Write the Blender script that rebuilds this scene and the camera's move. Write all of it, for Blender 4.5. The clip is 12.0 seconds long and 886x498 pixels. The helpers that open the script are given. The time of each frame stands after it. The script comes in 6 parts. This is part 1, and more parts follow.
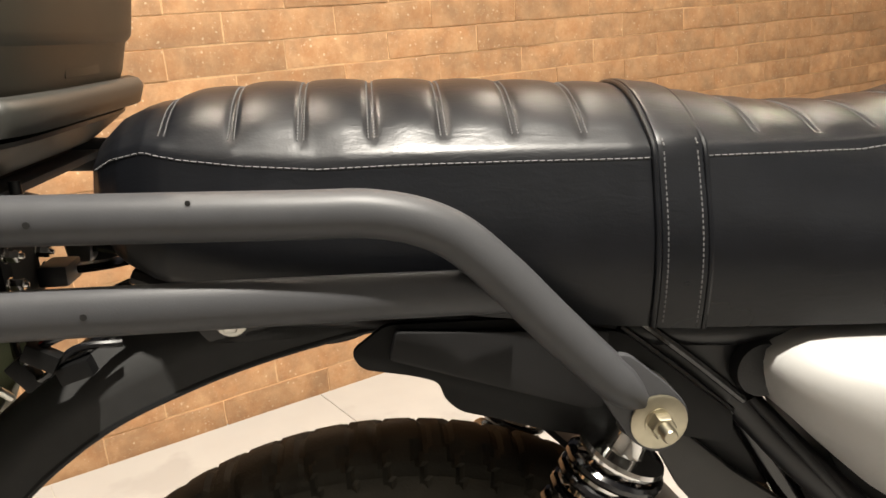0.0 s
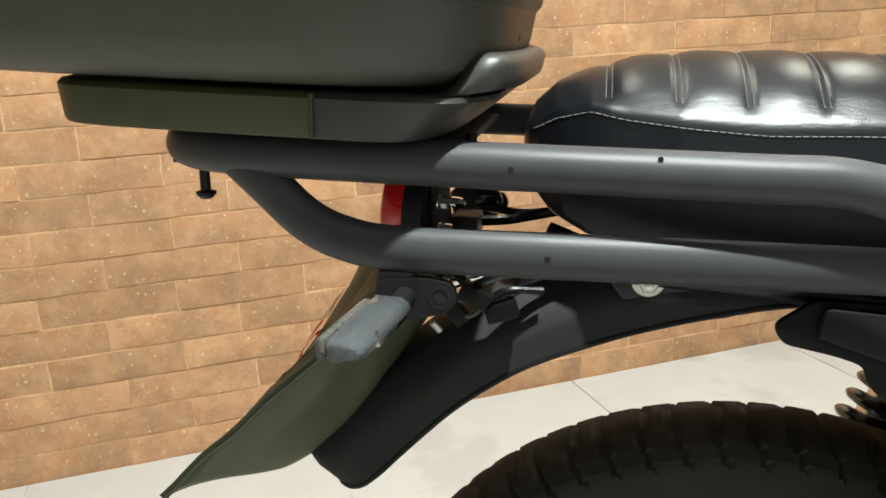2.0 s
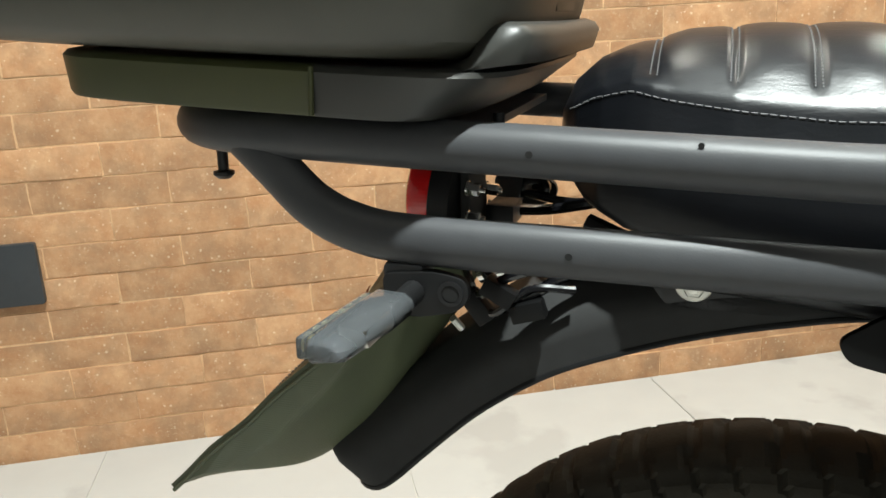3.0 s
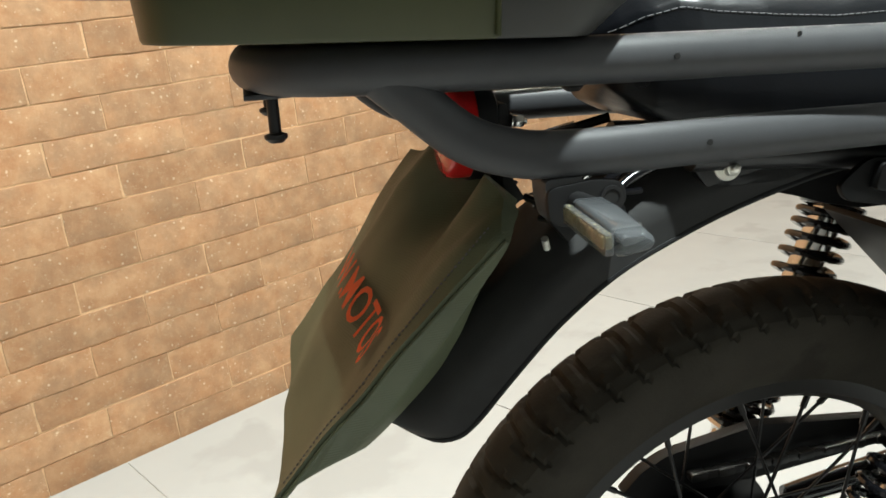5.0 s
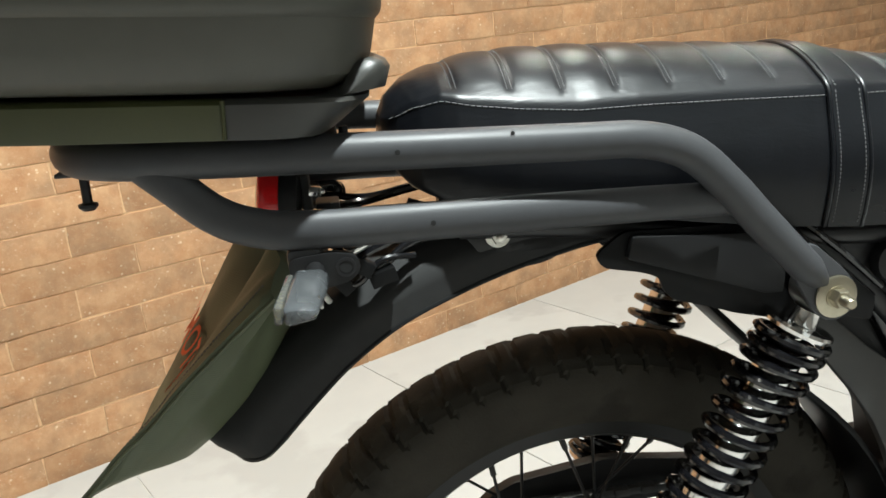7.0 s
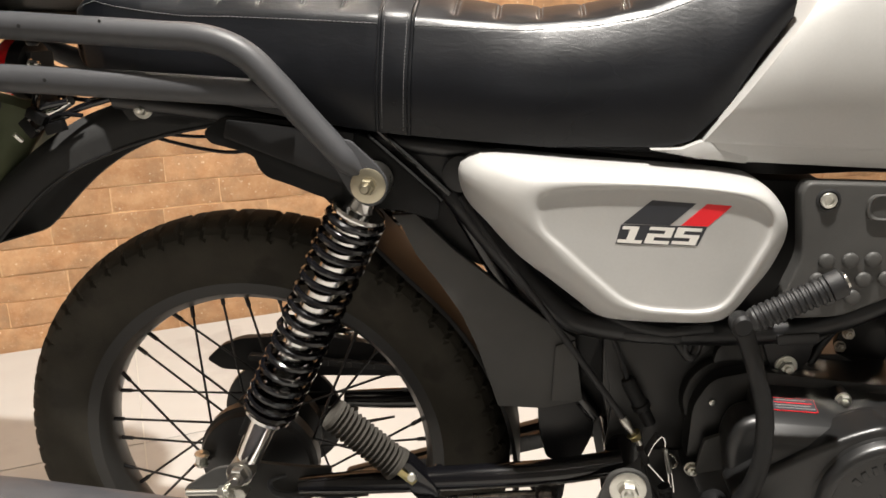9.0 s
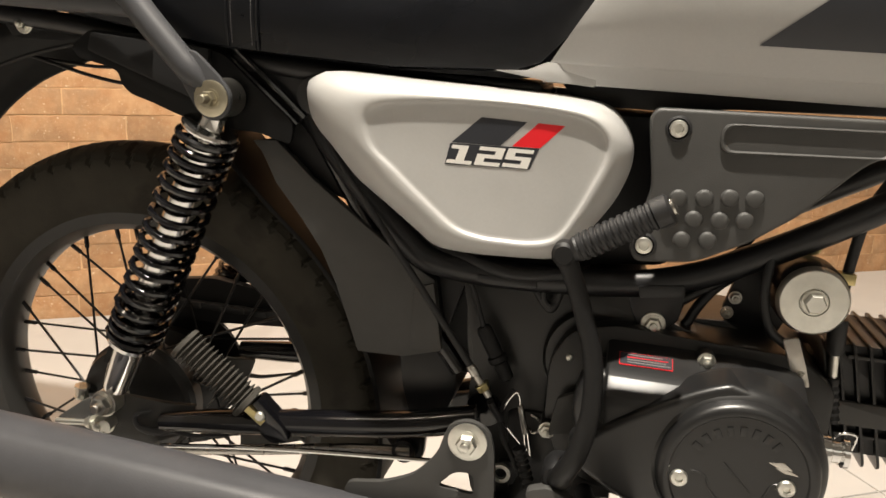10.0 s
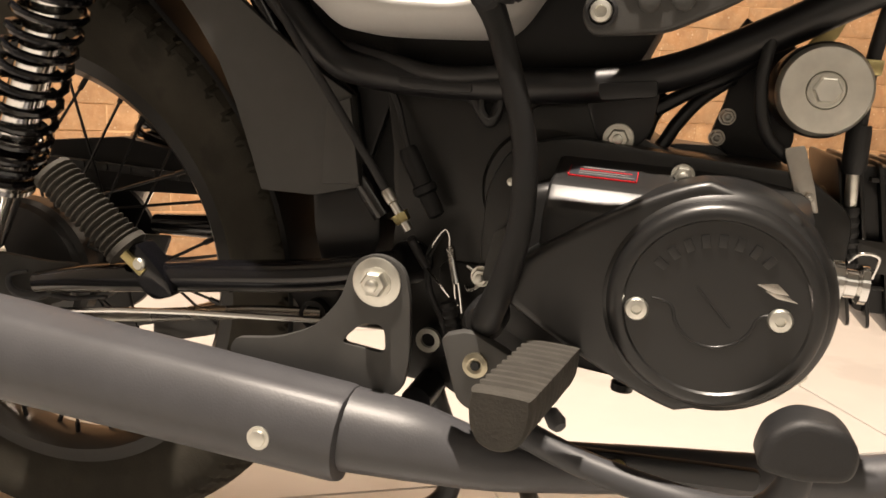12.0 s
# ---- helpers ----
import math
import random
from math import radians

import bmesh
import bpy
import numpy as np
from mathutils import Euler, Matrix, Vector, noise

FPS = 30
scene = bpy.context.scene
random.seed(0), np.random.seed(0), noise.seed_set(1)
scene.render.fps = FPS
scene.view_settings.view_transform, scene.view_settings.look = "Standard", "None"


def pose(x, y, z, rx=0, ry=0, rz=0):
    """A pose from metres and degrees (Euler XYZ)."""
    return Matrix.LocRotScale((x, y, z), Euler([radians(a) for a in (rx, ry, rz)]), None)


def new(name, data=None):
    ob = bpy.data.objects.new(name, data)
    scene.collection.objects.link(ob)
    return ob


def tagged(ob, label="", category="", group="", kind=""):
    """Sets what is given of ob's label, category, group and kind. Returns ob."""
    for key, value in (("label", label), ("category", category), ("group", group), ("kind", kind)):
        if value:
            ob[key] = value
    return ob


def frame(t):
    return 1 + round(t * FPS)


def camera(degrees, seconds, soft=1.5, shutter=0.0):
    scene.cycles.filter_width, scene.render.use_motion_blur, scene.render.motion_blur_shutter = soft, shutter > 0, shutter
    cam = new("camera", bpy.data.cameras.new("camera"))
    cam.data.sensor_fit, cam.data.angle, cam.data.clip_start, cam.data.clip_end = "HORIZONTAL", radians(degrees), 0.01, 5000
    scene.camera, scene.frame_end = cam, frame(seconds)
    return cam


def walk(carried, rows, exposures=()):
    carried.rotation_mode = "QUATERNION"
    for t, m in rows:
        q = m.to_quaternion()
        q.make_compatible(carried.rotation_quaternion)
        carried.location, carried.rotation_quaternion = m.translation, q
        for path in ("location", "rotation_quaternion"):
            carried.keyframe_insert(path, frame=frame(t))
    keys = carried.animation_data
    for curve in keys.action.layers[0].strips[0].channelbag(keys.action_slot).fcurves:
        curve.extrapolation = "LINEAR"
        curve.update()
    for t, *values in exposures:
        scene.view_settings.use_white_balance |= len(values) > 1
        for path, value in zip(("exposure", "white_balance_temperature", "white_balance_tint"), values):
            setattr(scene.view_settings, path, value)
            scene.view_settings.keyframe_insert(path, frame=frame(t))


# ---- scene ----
# ---------------------------------------------------------------- camera
PATH = [
    (0.0, 0.0159, -0.5104, 0.8975, -5.349, -15.256, 1.714),
    (0.5, -0.0291, -0.5218, 0.8975, -2.949, -14.641, 1.510),
    (1.0, -0.0767, -0.5397, 0.8998, 0.597, -14.575, 1.710),
    (1.5, -0.1027, -0.5437, 0.8944, 5.406, -14.749, 1.157),
    (2.0, -0.1048, -0.5339, 0.8847, 10.983, -15.306, 0.678),
    (2.5, -0.0800, -0.5081, 0.8796, 15.641, -15.938, 0.454),
    (3.0, -0.0748, -0.4839, 0.8770, 17.832, -16.381, 0.675),
    (3.2, -0.0820, -0.4851, 0.8826, 17.935, -16.531, 0.902),
    (4.8, -0.3411, -0.5345, 0.8580, -9.333, -16.744, 3.595),
    (5.0, -0.3689, -0.5137, 0.8453, -13.837, -16.651, 3.576),
    (5.5, -0.4073, -0.4856, 0.8334, -20.126, -16.279, 3.747),
    (6.0, -0.3895, -0.5079, 0.8421, -20.021, -15.736, 3.659),
    (6.5, -0.3238, -0.5661, 0.8654, -15.462, -15.496, 3.259),
    (7.0, -0.1934, -0.6225, 0.8920, -8.871, -15.904, 2.955),
    (7.2, -0.1352, -0.6383, 0.9000, -6.559, -16.087, 2.842),
    (8.8, 0.2430, -0.8216, 0.8507, 4.125, -16.429, -1.292),
    (9.0, 0.3073, -0.8251, 0.8353, 6.015, -16.348, -1.691),
    (9.5, 0.4469, -0.8117, 0.7783, 9.656, -15.401, -2.966),
    (10.0, 0.5323, -0.7792, 0.7367, 13.063, -13.834, -3.841),
    (10.5, 0.5560, -0.7278, 0.6986, 14.790, -12.760, -4.339),
    (11.0, 0.5600, -0.6772, 0.6686, 15.286, -12.328, -4.519),
    (11.5, 0.5633, -0.6493, 0.6131, 15.100, -12.691, -4.590),
    (12.0, 0.6065, -0.6474, 0.5516, 15.565, -12.924, -5.052),
]
cam = camera(58.18, 12.0, soft=1.6, shutter=0.0)
# the bike stands nose down by this turn; its own axes are used for its parts and for the camera rows
LEVEL = pose(0, 0, -0.0210, 0.305, 2.838, 0.041)
walk(cam, [(t, LEVEL @ pose(x, y, z, 90 + pitch, roll, yaw)) for t, x, y, z, yaw, pitch, roll in PATH],
     exposures=((0.0, 0.10, 6900, 9), (0.5, 0.05, 6450, 5), (1.0, 0.0, 6150, 0), (2.5, 0.0, 5950, -1), (5.5, 0.0, 5850, -2), (7.2, 0.0, 5850, 0), (8.8, 0.0, 6500, 10), (10.5, 0.0, 7200, 10), (11.2, 0.10, 7400, 13), (12.0, 0.24, 7600, 15)))

# ---------------------------------------------------------------- the room's own axes: x along the brick wall, y through it
ROOM = pose(0, 0, 0, 0, 0, 28.461) @ pose(0.016, 1.301, 0)

# ---------------------------------------------------------------- world and lamps
world = bpy.data.worlds.new("world")
scene.world = world
world.use_nodes = True
world.node_tree.nodes["Background"].inputs[0].default_value = (0.9, 0.95, 1.0, 1)
world.node_tree.nodes["Background"].inputs[1].default_value = 0.02

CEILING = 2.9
# recessed downlights assumed in a square grid, out of view; room x, room y, watts
# only the 165 W lamp follows from cast shadows; the others are added fill
UNSEEN_DOWNLIGHTS = [(0.05 + 1.5 * i, -0.36 - 1.6 * j, w) for i, j, w in (
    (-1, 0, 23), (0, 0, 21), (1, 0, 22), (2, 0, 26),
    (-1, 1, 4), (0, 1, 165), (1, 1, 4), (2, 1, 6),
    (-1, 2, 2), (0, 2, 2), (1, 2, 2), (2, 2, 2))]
# assumed high shop window behind the camera, unseen; its lamp serves as fill
WINDOW = (-1.6, 3.6, 1.5, 2.7)  # room x0, x1, z0, z1
WINDOW_WATTS = 16


def unseen_downlight_lamp(x, y, watts):
    data = bpy.data.lights.new("unseen_downlight_lamp", "AREA")
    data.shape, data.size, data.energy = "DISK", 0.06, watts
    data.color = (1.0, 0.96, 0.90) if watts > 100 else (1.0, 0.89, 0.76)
    ob = new("unseen_downlight_lamp", data)
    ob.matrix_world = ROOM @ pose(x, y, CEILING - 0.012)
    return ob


for d in UNSEEN_DOWNLIGHTS:
    unseen_downlight_lamp(*d)
window_lamp = bpy.data.lights.new("window_fill", "AREA")
window_lamp.shape, window_lamp.size, window_lamp.size_y = "RECTANGLE", WINDOW[1] - WINDOW[0], WINDOW[3] - WINDOW[2]
window_lamp.energy, window_lamp.color = WINDOW_WATTS, (1.0, 0.97, 0.88)
new("window_fill", window_lamp).matrix_world = ROOM @ pose((WINDOW[0] + WINDOW[1]) / 2, -4.86, (WINDOW[2] + WINDOW[3]) / 2, 90, 0, 0)


# ---------------------------------------------------------------- materials
def material(name, base, rough=0.5, metal=0.0, vary=0.12, scale=40.0, bump=0.0, bump_scale=300.0, spot=None,
             spot_scale=14.0, spot_at=0.62, coat=0.0, rough_vary=0.12, random_piece=0.0, spec=0.5, detail=5.0):
    """Principled paint with grain at two scales, optional stains, relief and piece-to-piece variation."""
    m = bpy.data.materials.new(name)
    m.use_nodes = True
    nt = m.node_tree
    n, link = nt.nodes, nt.links.new
    b = n["Principled BSDF"]
    b.inputs["Metallic"].default_value = metal
    b.inputs["Coat Weight"].default_value = coat
    b.inputs["Coat Roughness"].default_value = 0.12
    b.inputs["Specular IOR Level"].default_value = spec
    co = n.new("ShaderNodeTexCoord")
    place = co.outputs["Object"]
    if random_piece:
        own, move = n.new("ShaderNodeObjectInfo"), n.new("ShaderNodeVectorMath")
        move.operation = "MULTIPLY_ADD"
        link(own.outputs["Random"], move.inputs[0])
        move.inputs[1].default_value = (23.0, 41.0, 7.0)
        link(co.outputs["Object"], move.inputs[2])
        place = move.outputs[0]
    fine, broad = n.new("ShaderNodeTexNoise"), n.new("ShaderNodeTexNoise")
    fine.inputs["Scale"].default_value, broad.inputs["Scale"].default_value = scale, scale / 9
    fine.inputs["Detail"].default_value, broad.inputs["Detail"].default_value = detail, 3
    link(place, fine.inputs["Vector"])
    link(place, broad.inputs["Vector"])
    both = n.new("ShaderNodeMath")
    both.operation = "MULTIPLY_ADD"
    link(fine.outputs["Fac"], both.inputs[0])
    both.inputs[1].default_value = 0.5
    half = n.new("ShaderNodeMath")
    half.operation = "MULTIPLY"
    half.inputs[1].default_value = 0.5
    link(broad.outputs["Fac"], half.inputs[0])
    link(half.outputs[0], both.inputs[2])
    ramp = n.new("ShaderNodeMapRange")
    ramp.inputs["From Min"].default_value, ramp.inputs["From Max"].default_value = 0.3, 0.7
    ramp.inputs["To Min"].default_value, ramp.inputs["To Max"].default_value = 1 - vary, 1 + vary
    link(both.outputs[0], ramp.inputs["Value"])
    value = ramp.outputs[0]
    if random_piece:
        info = n.new("ShaderNodeObjectInfo")
        isl = n.new("ShaderNodeNewGeometry")
        add = n.new("ShaderNodeMath")
        add.operation = "ADD"
        link(info.outputs["Random"], add.inputs[0])
        link(isl.outputs["Random Per Island"], add.inputs[1])
        fr = n.new("ShaderNodeMath")
        fr.operation = "FRACT"
        link(add.outputs[0], fr.inputs[0])
        pr = n.new("ShaderNodeMapRange")
        pr.inputs["To Min"].default_value, pr.inputs["To Max"].default_value = 1 - random_piece, 1 + random_piece
        link(fr.outputs[0], pr.inputs["Value"])
        mul = n.new("ShaderNodeMath")
        mul.operation = "MULTIPLY"
        link(value, mul.inputs[0])
        link(pr.outputs[0], mul.inputs[1])
        value = mul.outputs[0]
    mix = n.new("ShaderNodeMix")
    mix.data_type, mix.blend_type = "RGBA", "MULTIPLY"
    mix.inputs["Factor"].default_value = 1
    mix.inputs["A"].default_value = (*base, 1)
    link(value, mix.inputs["B"])
    colour = mix.outputs["Result"]
    if spot:
        sn = n.new("ShaderNodeTexNoise")
        sn.inputs["Scale"].default_value, sn.inputs["Detail"].default_value = spot_scale, 6
        link(place, sn.inputs["Vector"])
        sr = n.new("ShaderNodeMapRange")
        sr.inputs["From Min"].default_value, sr.inputs["From Max"].default_value = spot_at, spot_at + 0.08
        link(sn.outputs["Fac"], sr.inputs["Value"])
        sm = n.new("ShaderNodeMix")
        sm.data_type = "RGBA"
        link(sr.outputs[0], sm.inputs["Factor"])
        link(colour, sm.inputs["A"])
        sm.inputs["B"].default_value = (*spot, 1)
        colour = sm.outputs["Result"]
    link(colour, b.inputs["Base Color"])
    rr = n.new("ShaderNodeMapRange")
    rr.inputs["From Min"].default_value, rr.inputs["From Max"].default_value = 0.3, 0.7
    rr.inputs["To Min"].default_value = max(0.02, rough - rough_vary * rough)
    rr.inputs["To Max"].default_value = min(1.0, rough + rough_vary * rough)
    link(broad.outputs["Fac"], rr.inputs["Value"])
    link(rr.outputs[0], b.inputs["Roughness"])
    if bump:
        bn, bp = n.new("ShaderNodeTexNoise"), n.new("ShaderNodeBump")
        bn.inputs["Scale"].default_value, bn.inputs["Detail"].default_value = bump_scale, 4
        bp.inputs["Strength"].default_value, bp.inputs["Distance"].default_value = bump, 0.002
        link(co.outputs["Object"], bn.inputs["Vector"])
        link(bn.outputs["Fac"], bp.inputs["Height"])
        link(bp.outputs[0], b.inputs["Normal"])
    return m


def brick_material():
    """Tan clay brick slips: mottled and burnt in the middle, orange at the edges, with pale flecks."""
    m = bpy.data.materials.new("brick_clay")
    m.use_nodes = True
    nt = m.node_tree
    n, link = nt.nodes, nt.links.new
    b = n["Principled BSDF"]
    b.inputs["Roughness"].default_value = 0.75
    b.inputs["Specular IOR Level"].default_value = 0.3
    co, info, isl = n.new("ShaderNodeTexCoord"), n.new("ShaderNodeObjectInfo"), n.new("ShaderNodeNewGeometry")
    rnd = n.new("ShaderNodeMath")
    rnd.operation = "ADD"
    link(info.outputs["Random"], rnd.inputs[0])
    link(isl.outputs["Random Per Island"], rnd.inputs[1])
    shift = n.new("ShaderNodeVectorMath")
    shift.operation = "MULTIPLY_ADD"
    link(rnd.outputs[0], shift.inputs[0])
    shift.inputs[1].default_value = (17.0, 3.0, 29.0)
    link(co.outputs["Object"], shift.inputs[2])
    at = shift.outputs[0]

    def noise_at(scale, detail, rough=0.6, distort=0.0):
        t = n.new("ShaderNodeTexNoise")
        t.inputs["Scale"].default_value, t.inputs["Detail"].default_value = scale, detail
        t.inputs["Roughness"].default_value, t.inputs["Distortion"].default_value = rough, distort
        link(at, t.inputs["Vector"])
        return t.outputs["Fac"]

    def span(value, lo, hi, to_lo=0.0, to_hi=1.0):
        r = n.new("ShaderNodeMapRange")
        r.inputs["From Min"].default_value, r.inputs["From Max"].default_value = lo, hi
        r.inputs["To Min"].default_value, r.inputs["To Max"].default_value = to_lo, to_hi
        link(value, r.inputs["Value"])
        return r.outputs[0]

    def mixed(fac, a, bb):
        x = n.new("ShaderNodeMix")
        x.data_type = "RGBA"
        link(fac, x.inputs["Factor"])
        for sock, v in (("A", a), ("B", bb)):
            if isinstance(v, tuple):
                x.inputs[sock].default_value = (*v, 1)
            else:
                link(v, x.inputs[sock])
        return x.outputs["Result"]

    clay = mixed(span(noise_at(22, 8, 0.65), 0.35, 0.65), (0.43, 0.220, 0.105), (0.55, 0.328, 0.176))
    clay = mixed(span(noise_at(12, 9, 0.62, 0.2), 0.42, 0.66, 0.0, 0.62), clay, (0.270, 0.166, 0.098))
    clay = mixed(span(noise_at(95, 6, 0.7), 0.55, 0.70, 0.0, 0.55), clay, (0.60, 0.41, 0.25))
    flecks = []
    for scale, keep, size in ((62.0, 0.72, 0.20), (120.0, 0.86, 0.21)):
        vor, warp, add = n.new("ShaderNodeTexVoronoi"), n.new("ShaderNodeTexNoise"), n.new("ShaderNodeVectorMath")
        warp.inputs["Scale"].default_value = scale * 1.3
        link(at, warp.inputs["Vector"])
        add.operation = "MULTIPLY_ADD"
        link(warp.outputs["Color"], add.inputs[0])
        add.inputs[1].default_value = (0.45 / scale, 0.45 / scale, 0.45 / scale)
        link(at, add.inputs[2])
        vor.inputs["Scale"].default_value = scale
        link(add.outputs[0], vor.inputs["Vector"])
        pick, gate, on = n.new("ShaderNodeSeparateColor"), n.new("ShaderNodeMath"), n.new("ShaderNodeMath")
        link(vor.outputs["Color"], pick.inputs[0])
        gate.operation, gate.inputs[1].default_value = "GREATER_THAN", keep
        link(pick.outputs[0], gate.inputs[0])
        on.operation = "MULTIPLY"
        link(span(vor.outputs["Distance"], size * 0.6, size, 1.0, 0.0), on.inputs[0])
        link(gate.outputs[0], on.inputs[1])
        flecks.append(on.outputs[0])
    most = n.new("ShaderNodeMath")
    most.operation = "MAXIMUM"
    link(flecks[0], most.inputs[0])
    link(flecks[1], most.inputs[1])
    clay = mixed(span(most.outputs[0], 0.0, 1.0, 0.0, 0.52), clay, (0.78, 0.64, 0.45))
    tone = n.new("ShaderNodeMix")
    tone.data_type, tone.blend_type = "RGBA", "MULTIPLY"
    tone.inputs["Factor"].default_value = 1
    fr = n.new("ShaderNodeMath")
    fr.operation = "FRACT"
    link(rnd.outputs[0], fr.inputs[0])
    link(clay, tone.inputs["A"])
    link(span(fr.outputs[0], 0.0, 1.0, 0.86, 1.10), tone.inputs["B"])
    link(tone.outputs["Result"], b.inputs["Base Color"])
    bp = n.new("ShaderNodeBump")
    bp.inputs["Strength"].default_value, bp.inputs["Distance"].default_value = 0.55, 0.002
    link(noise_at(130, 6, 0.65), bp.inputs["Height"])
    link(bp.outputs[0], b.inputs["Normal"])
    return m


def fabric_material(name, base):
    """Woven bag cloth: a fine cross weave and soft creases."""
    m = material(name, base, 0.55, vary=0.25, scale=30, spec=0.5)
    nt = m.node_tree
    n, link = nt.nodes, nt.links.new
    co = n.new("ShaderNodeTexCoord")
    waves = []
    for axis in ("Y", "Z"):
        w = n.new("ShaderNodeTexWave")
        w.bands_direction = axis
        w.inputs["Scale"].default_value = 210
        link(co.outputs["Object"], w.inputs["Vector"])
        waves.append(w)
    mx = n.new("ShaderNodeMath")
    mx.operation = "MULTIPLY"
    link(waves[0].outputs["Fac"], mx.inputs[0])
    link(waves[1].outputs["Fac"], mx.inputs[1])
    bp = n.new("ShaderNodeBump")
    bp.inputs["Strength"].default_value, bp.inputs["Distance"].default_value = 0.3, 0.0005
    link(mx.outputs[0], bp.inputs["Height"])
    link(bp.outputs[0], n["Principled BSDF"].inputs["Normal"])
    return m


def leather_material():
    """Black vinyl: pebbled grain, long creases, satin sheen."""
    m = material("black_vinyl", (0.0058, 0.0064, 0.0082), 0.31, vary=0.25, scale=60, spec=0.30, rough_vary=0.25)
    nt = m.node_tree
    n, link = nt.nodes, nt.links.new
    co = n.new("ShaderNodeTexCoord")
    peb = n.new("ShaderNodeTexVoronoi")
    peb.inputs["Scale"].default_value = 650
    link(co.outputs["Object"], peb.inputs["Vector"])
    crease = n.new("ShaderNodeTexNoise")
    crease.inputs["Scale"].default_value, crease.inputs["Detail"].default_value = 48, 7
    crease.inputs["Distortion"].default_value = 1.4
    mp = n.new("ShaderNodeMapping")
    mp.inputs["Scale"].default_value = (1.0, 1.5, 3.2)
    mp.inputs["Rotation"].default_value = (0.0, 0.55, 0.0)
    link(co.outputs["Object"], mp.inputs["Vector"])
    link(mp.outputs[0], crease.inputs["Vector"])
    b1, b2 = n.new("ShaderNodeBump"), n.new("ShaderNodeBump")
    b1.inputs["Strength"].default_value, b1.inputs["Distance"].default_value = 0.07, 0.0004
    b2.inputs["Strength"].default_value, b2.inputs["Distance"].default_value = 0.10, 0.002
    link(peb.outputs["Distance"], b1.inputs["Height"])
    link(crease.outputs["Fac"], b2.inputs["Height"])
    link(b1.outputs[0], b2.inputs["Normal"])
    link(b2.outputs[0], n["Principled BSDF"].inputs["Normal"])
    return m


BRICK = brick_material()
MORTAR = material("mortar", (0.62, 0.40, 0.22), 0.9, vary=0.25, scale=60, bump=0.6, bump_scale=220)
TILE = material("pale_porcelain", (0.42, 0.41, 0.395), 0.24, vary=0.05, scale=9, random_piece=0.02, spot=(0.375, 0.365, 0.35), spot_scale=5, spot_at=0.55)
GROUT = material("tile_grout", (0.42, 0.40, 0.36), 0.9, scale=80)
# unseen walls and ceiling, greyed to hold bounced light down
PLASTER = material("grey_plaster", (0.16, 0.156, 0.147), 0.8, vary=0.04, scale=6, bump=0.1, bump_scale=90)
CEIL = material("ceiling_paint", (0.20, 0.20, 0.19), 0.85, vary=0.03, scale=4)
SOCKET = material("dark_grey_plastic", (0.03, 0.033, 0.037), 0.45, scale=60)
VINYL = leather_material()
THREAD = material("grey_thread", (0.120, 0.120, 0.125), 0.7, scale=200)
SATIN = material("satin_black_tube", (0.050, 0.051, 0.055), 0.46, spec=0.34, vary=0.10, scale=90, bump=0.05, bump_scale=900)
GLOSS = material("gloss_black_paint", (0.004, 0.004, 0.005), 0.16, vary=0.2, scale=50, coat=0.4)
FRAME = material("frame_black", (0.005, 0.005, 0.006), 0.39, vary=0.25, scale=40)
PLASTIC = material("black_plastic", (0.0085, 0.0085, 0.009), 0.50, spec=0.28, vary=0.15, scale=70, bump=0.10, bump_scale=1400)
CASE = material("dark_grey_case_plastic", (0.064, 0.063, 0.051), 0.46, vary=0.10, scale=50, bump=0.12, bump_scale=1500)
FENDER = material("matte_black_plastic", (0.034, 0.034, 0.034), 0.66, spec=0.12, vary=0.15, scale=70, bump=0.06, bump_scale=1400)
# one plastic in two tones: grey for shaded front, olive for lit rear
LIPGREY = material("shaded_case_plastic", (0.030, 0.030, 0.027), 0.42, vary=0.12, scale=40, bump=0.06, bump_scale=1200)
OLIVE_LIT = material("olive_lit_plastic", (0.042, 0.046, 0.014), 0.42, vary=0.18, scale=22, bump=0.05, bump_scale=900)
RIM = material("satin_black_rim", (0.016, 0.0155, 0.0145), 0.40, vary=0.12, scale=80)
RUBBER = material("tyre_rubber", (0.042, 0.038, 0.0305), 0.82, spec=0.2, vary=0.30, scale=30, bump=0.2, bump_scale=420, spot=(0.030, 0.027, 0.022), spot_scale=16, spot_at=0.56)
GRIP = material("grip_rubber", (0.010, 0.010, 0.011), 0.55, vary=0.2, scale=120, bump=0.15, bump_scale=700)
ENGINE = material("engine_black", (0.009, 0.0088, 0.0085), 0.34, vary=0.2, scale=60, bump=0.05, bump_scale=600)
ENGMAT = material("engine_cover_black", (0.0095, 0.0095, 0.0098), 0.36, spec=0.6, vary=0.15, scale=60, bump=0.02, bump_scale=800)
EXHAUST = material("exhaust_satin_grey", (0.056, 0.056, 0.061), 0.44, vary=0.12, scale=60, bump=0.08, bump_scale=500)
PEARL = material("silver_white_paint", (0.40, 0.395, 0.385), 0.46, metal=0.08, vary=0.03, scale=400, coat=0.08)
ZINC = material("zinc_plate", (0.76, 0.75, 0.69), 0.40, metal=1.0, vary=0.15, scale=90)
CHROME = material("chrome", (0.78, 0.77, 0.75), 0.10, metal=1.0, vary=0.06, scale=60)
AGED = material("dull_zinc", (0.46, 0.42, 0.32), 0.36, metal=1.0, vary=0.18, scale=90)
STEEL = material("brushed_steel", (0.55, 0.53, 0.49), 0.28, metal=1.0, vary=0.15, scale=120)
GOLDZINC = material("yellow_zinc", (0.52, 0.44, 0.22), 0.34, metal=1.0, vary=0.2, scale=90)
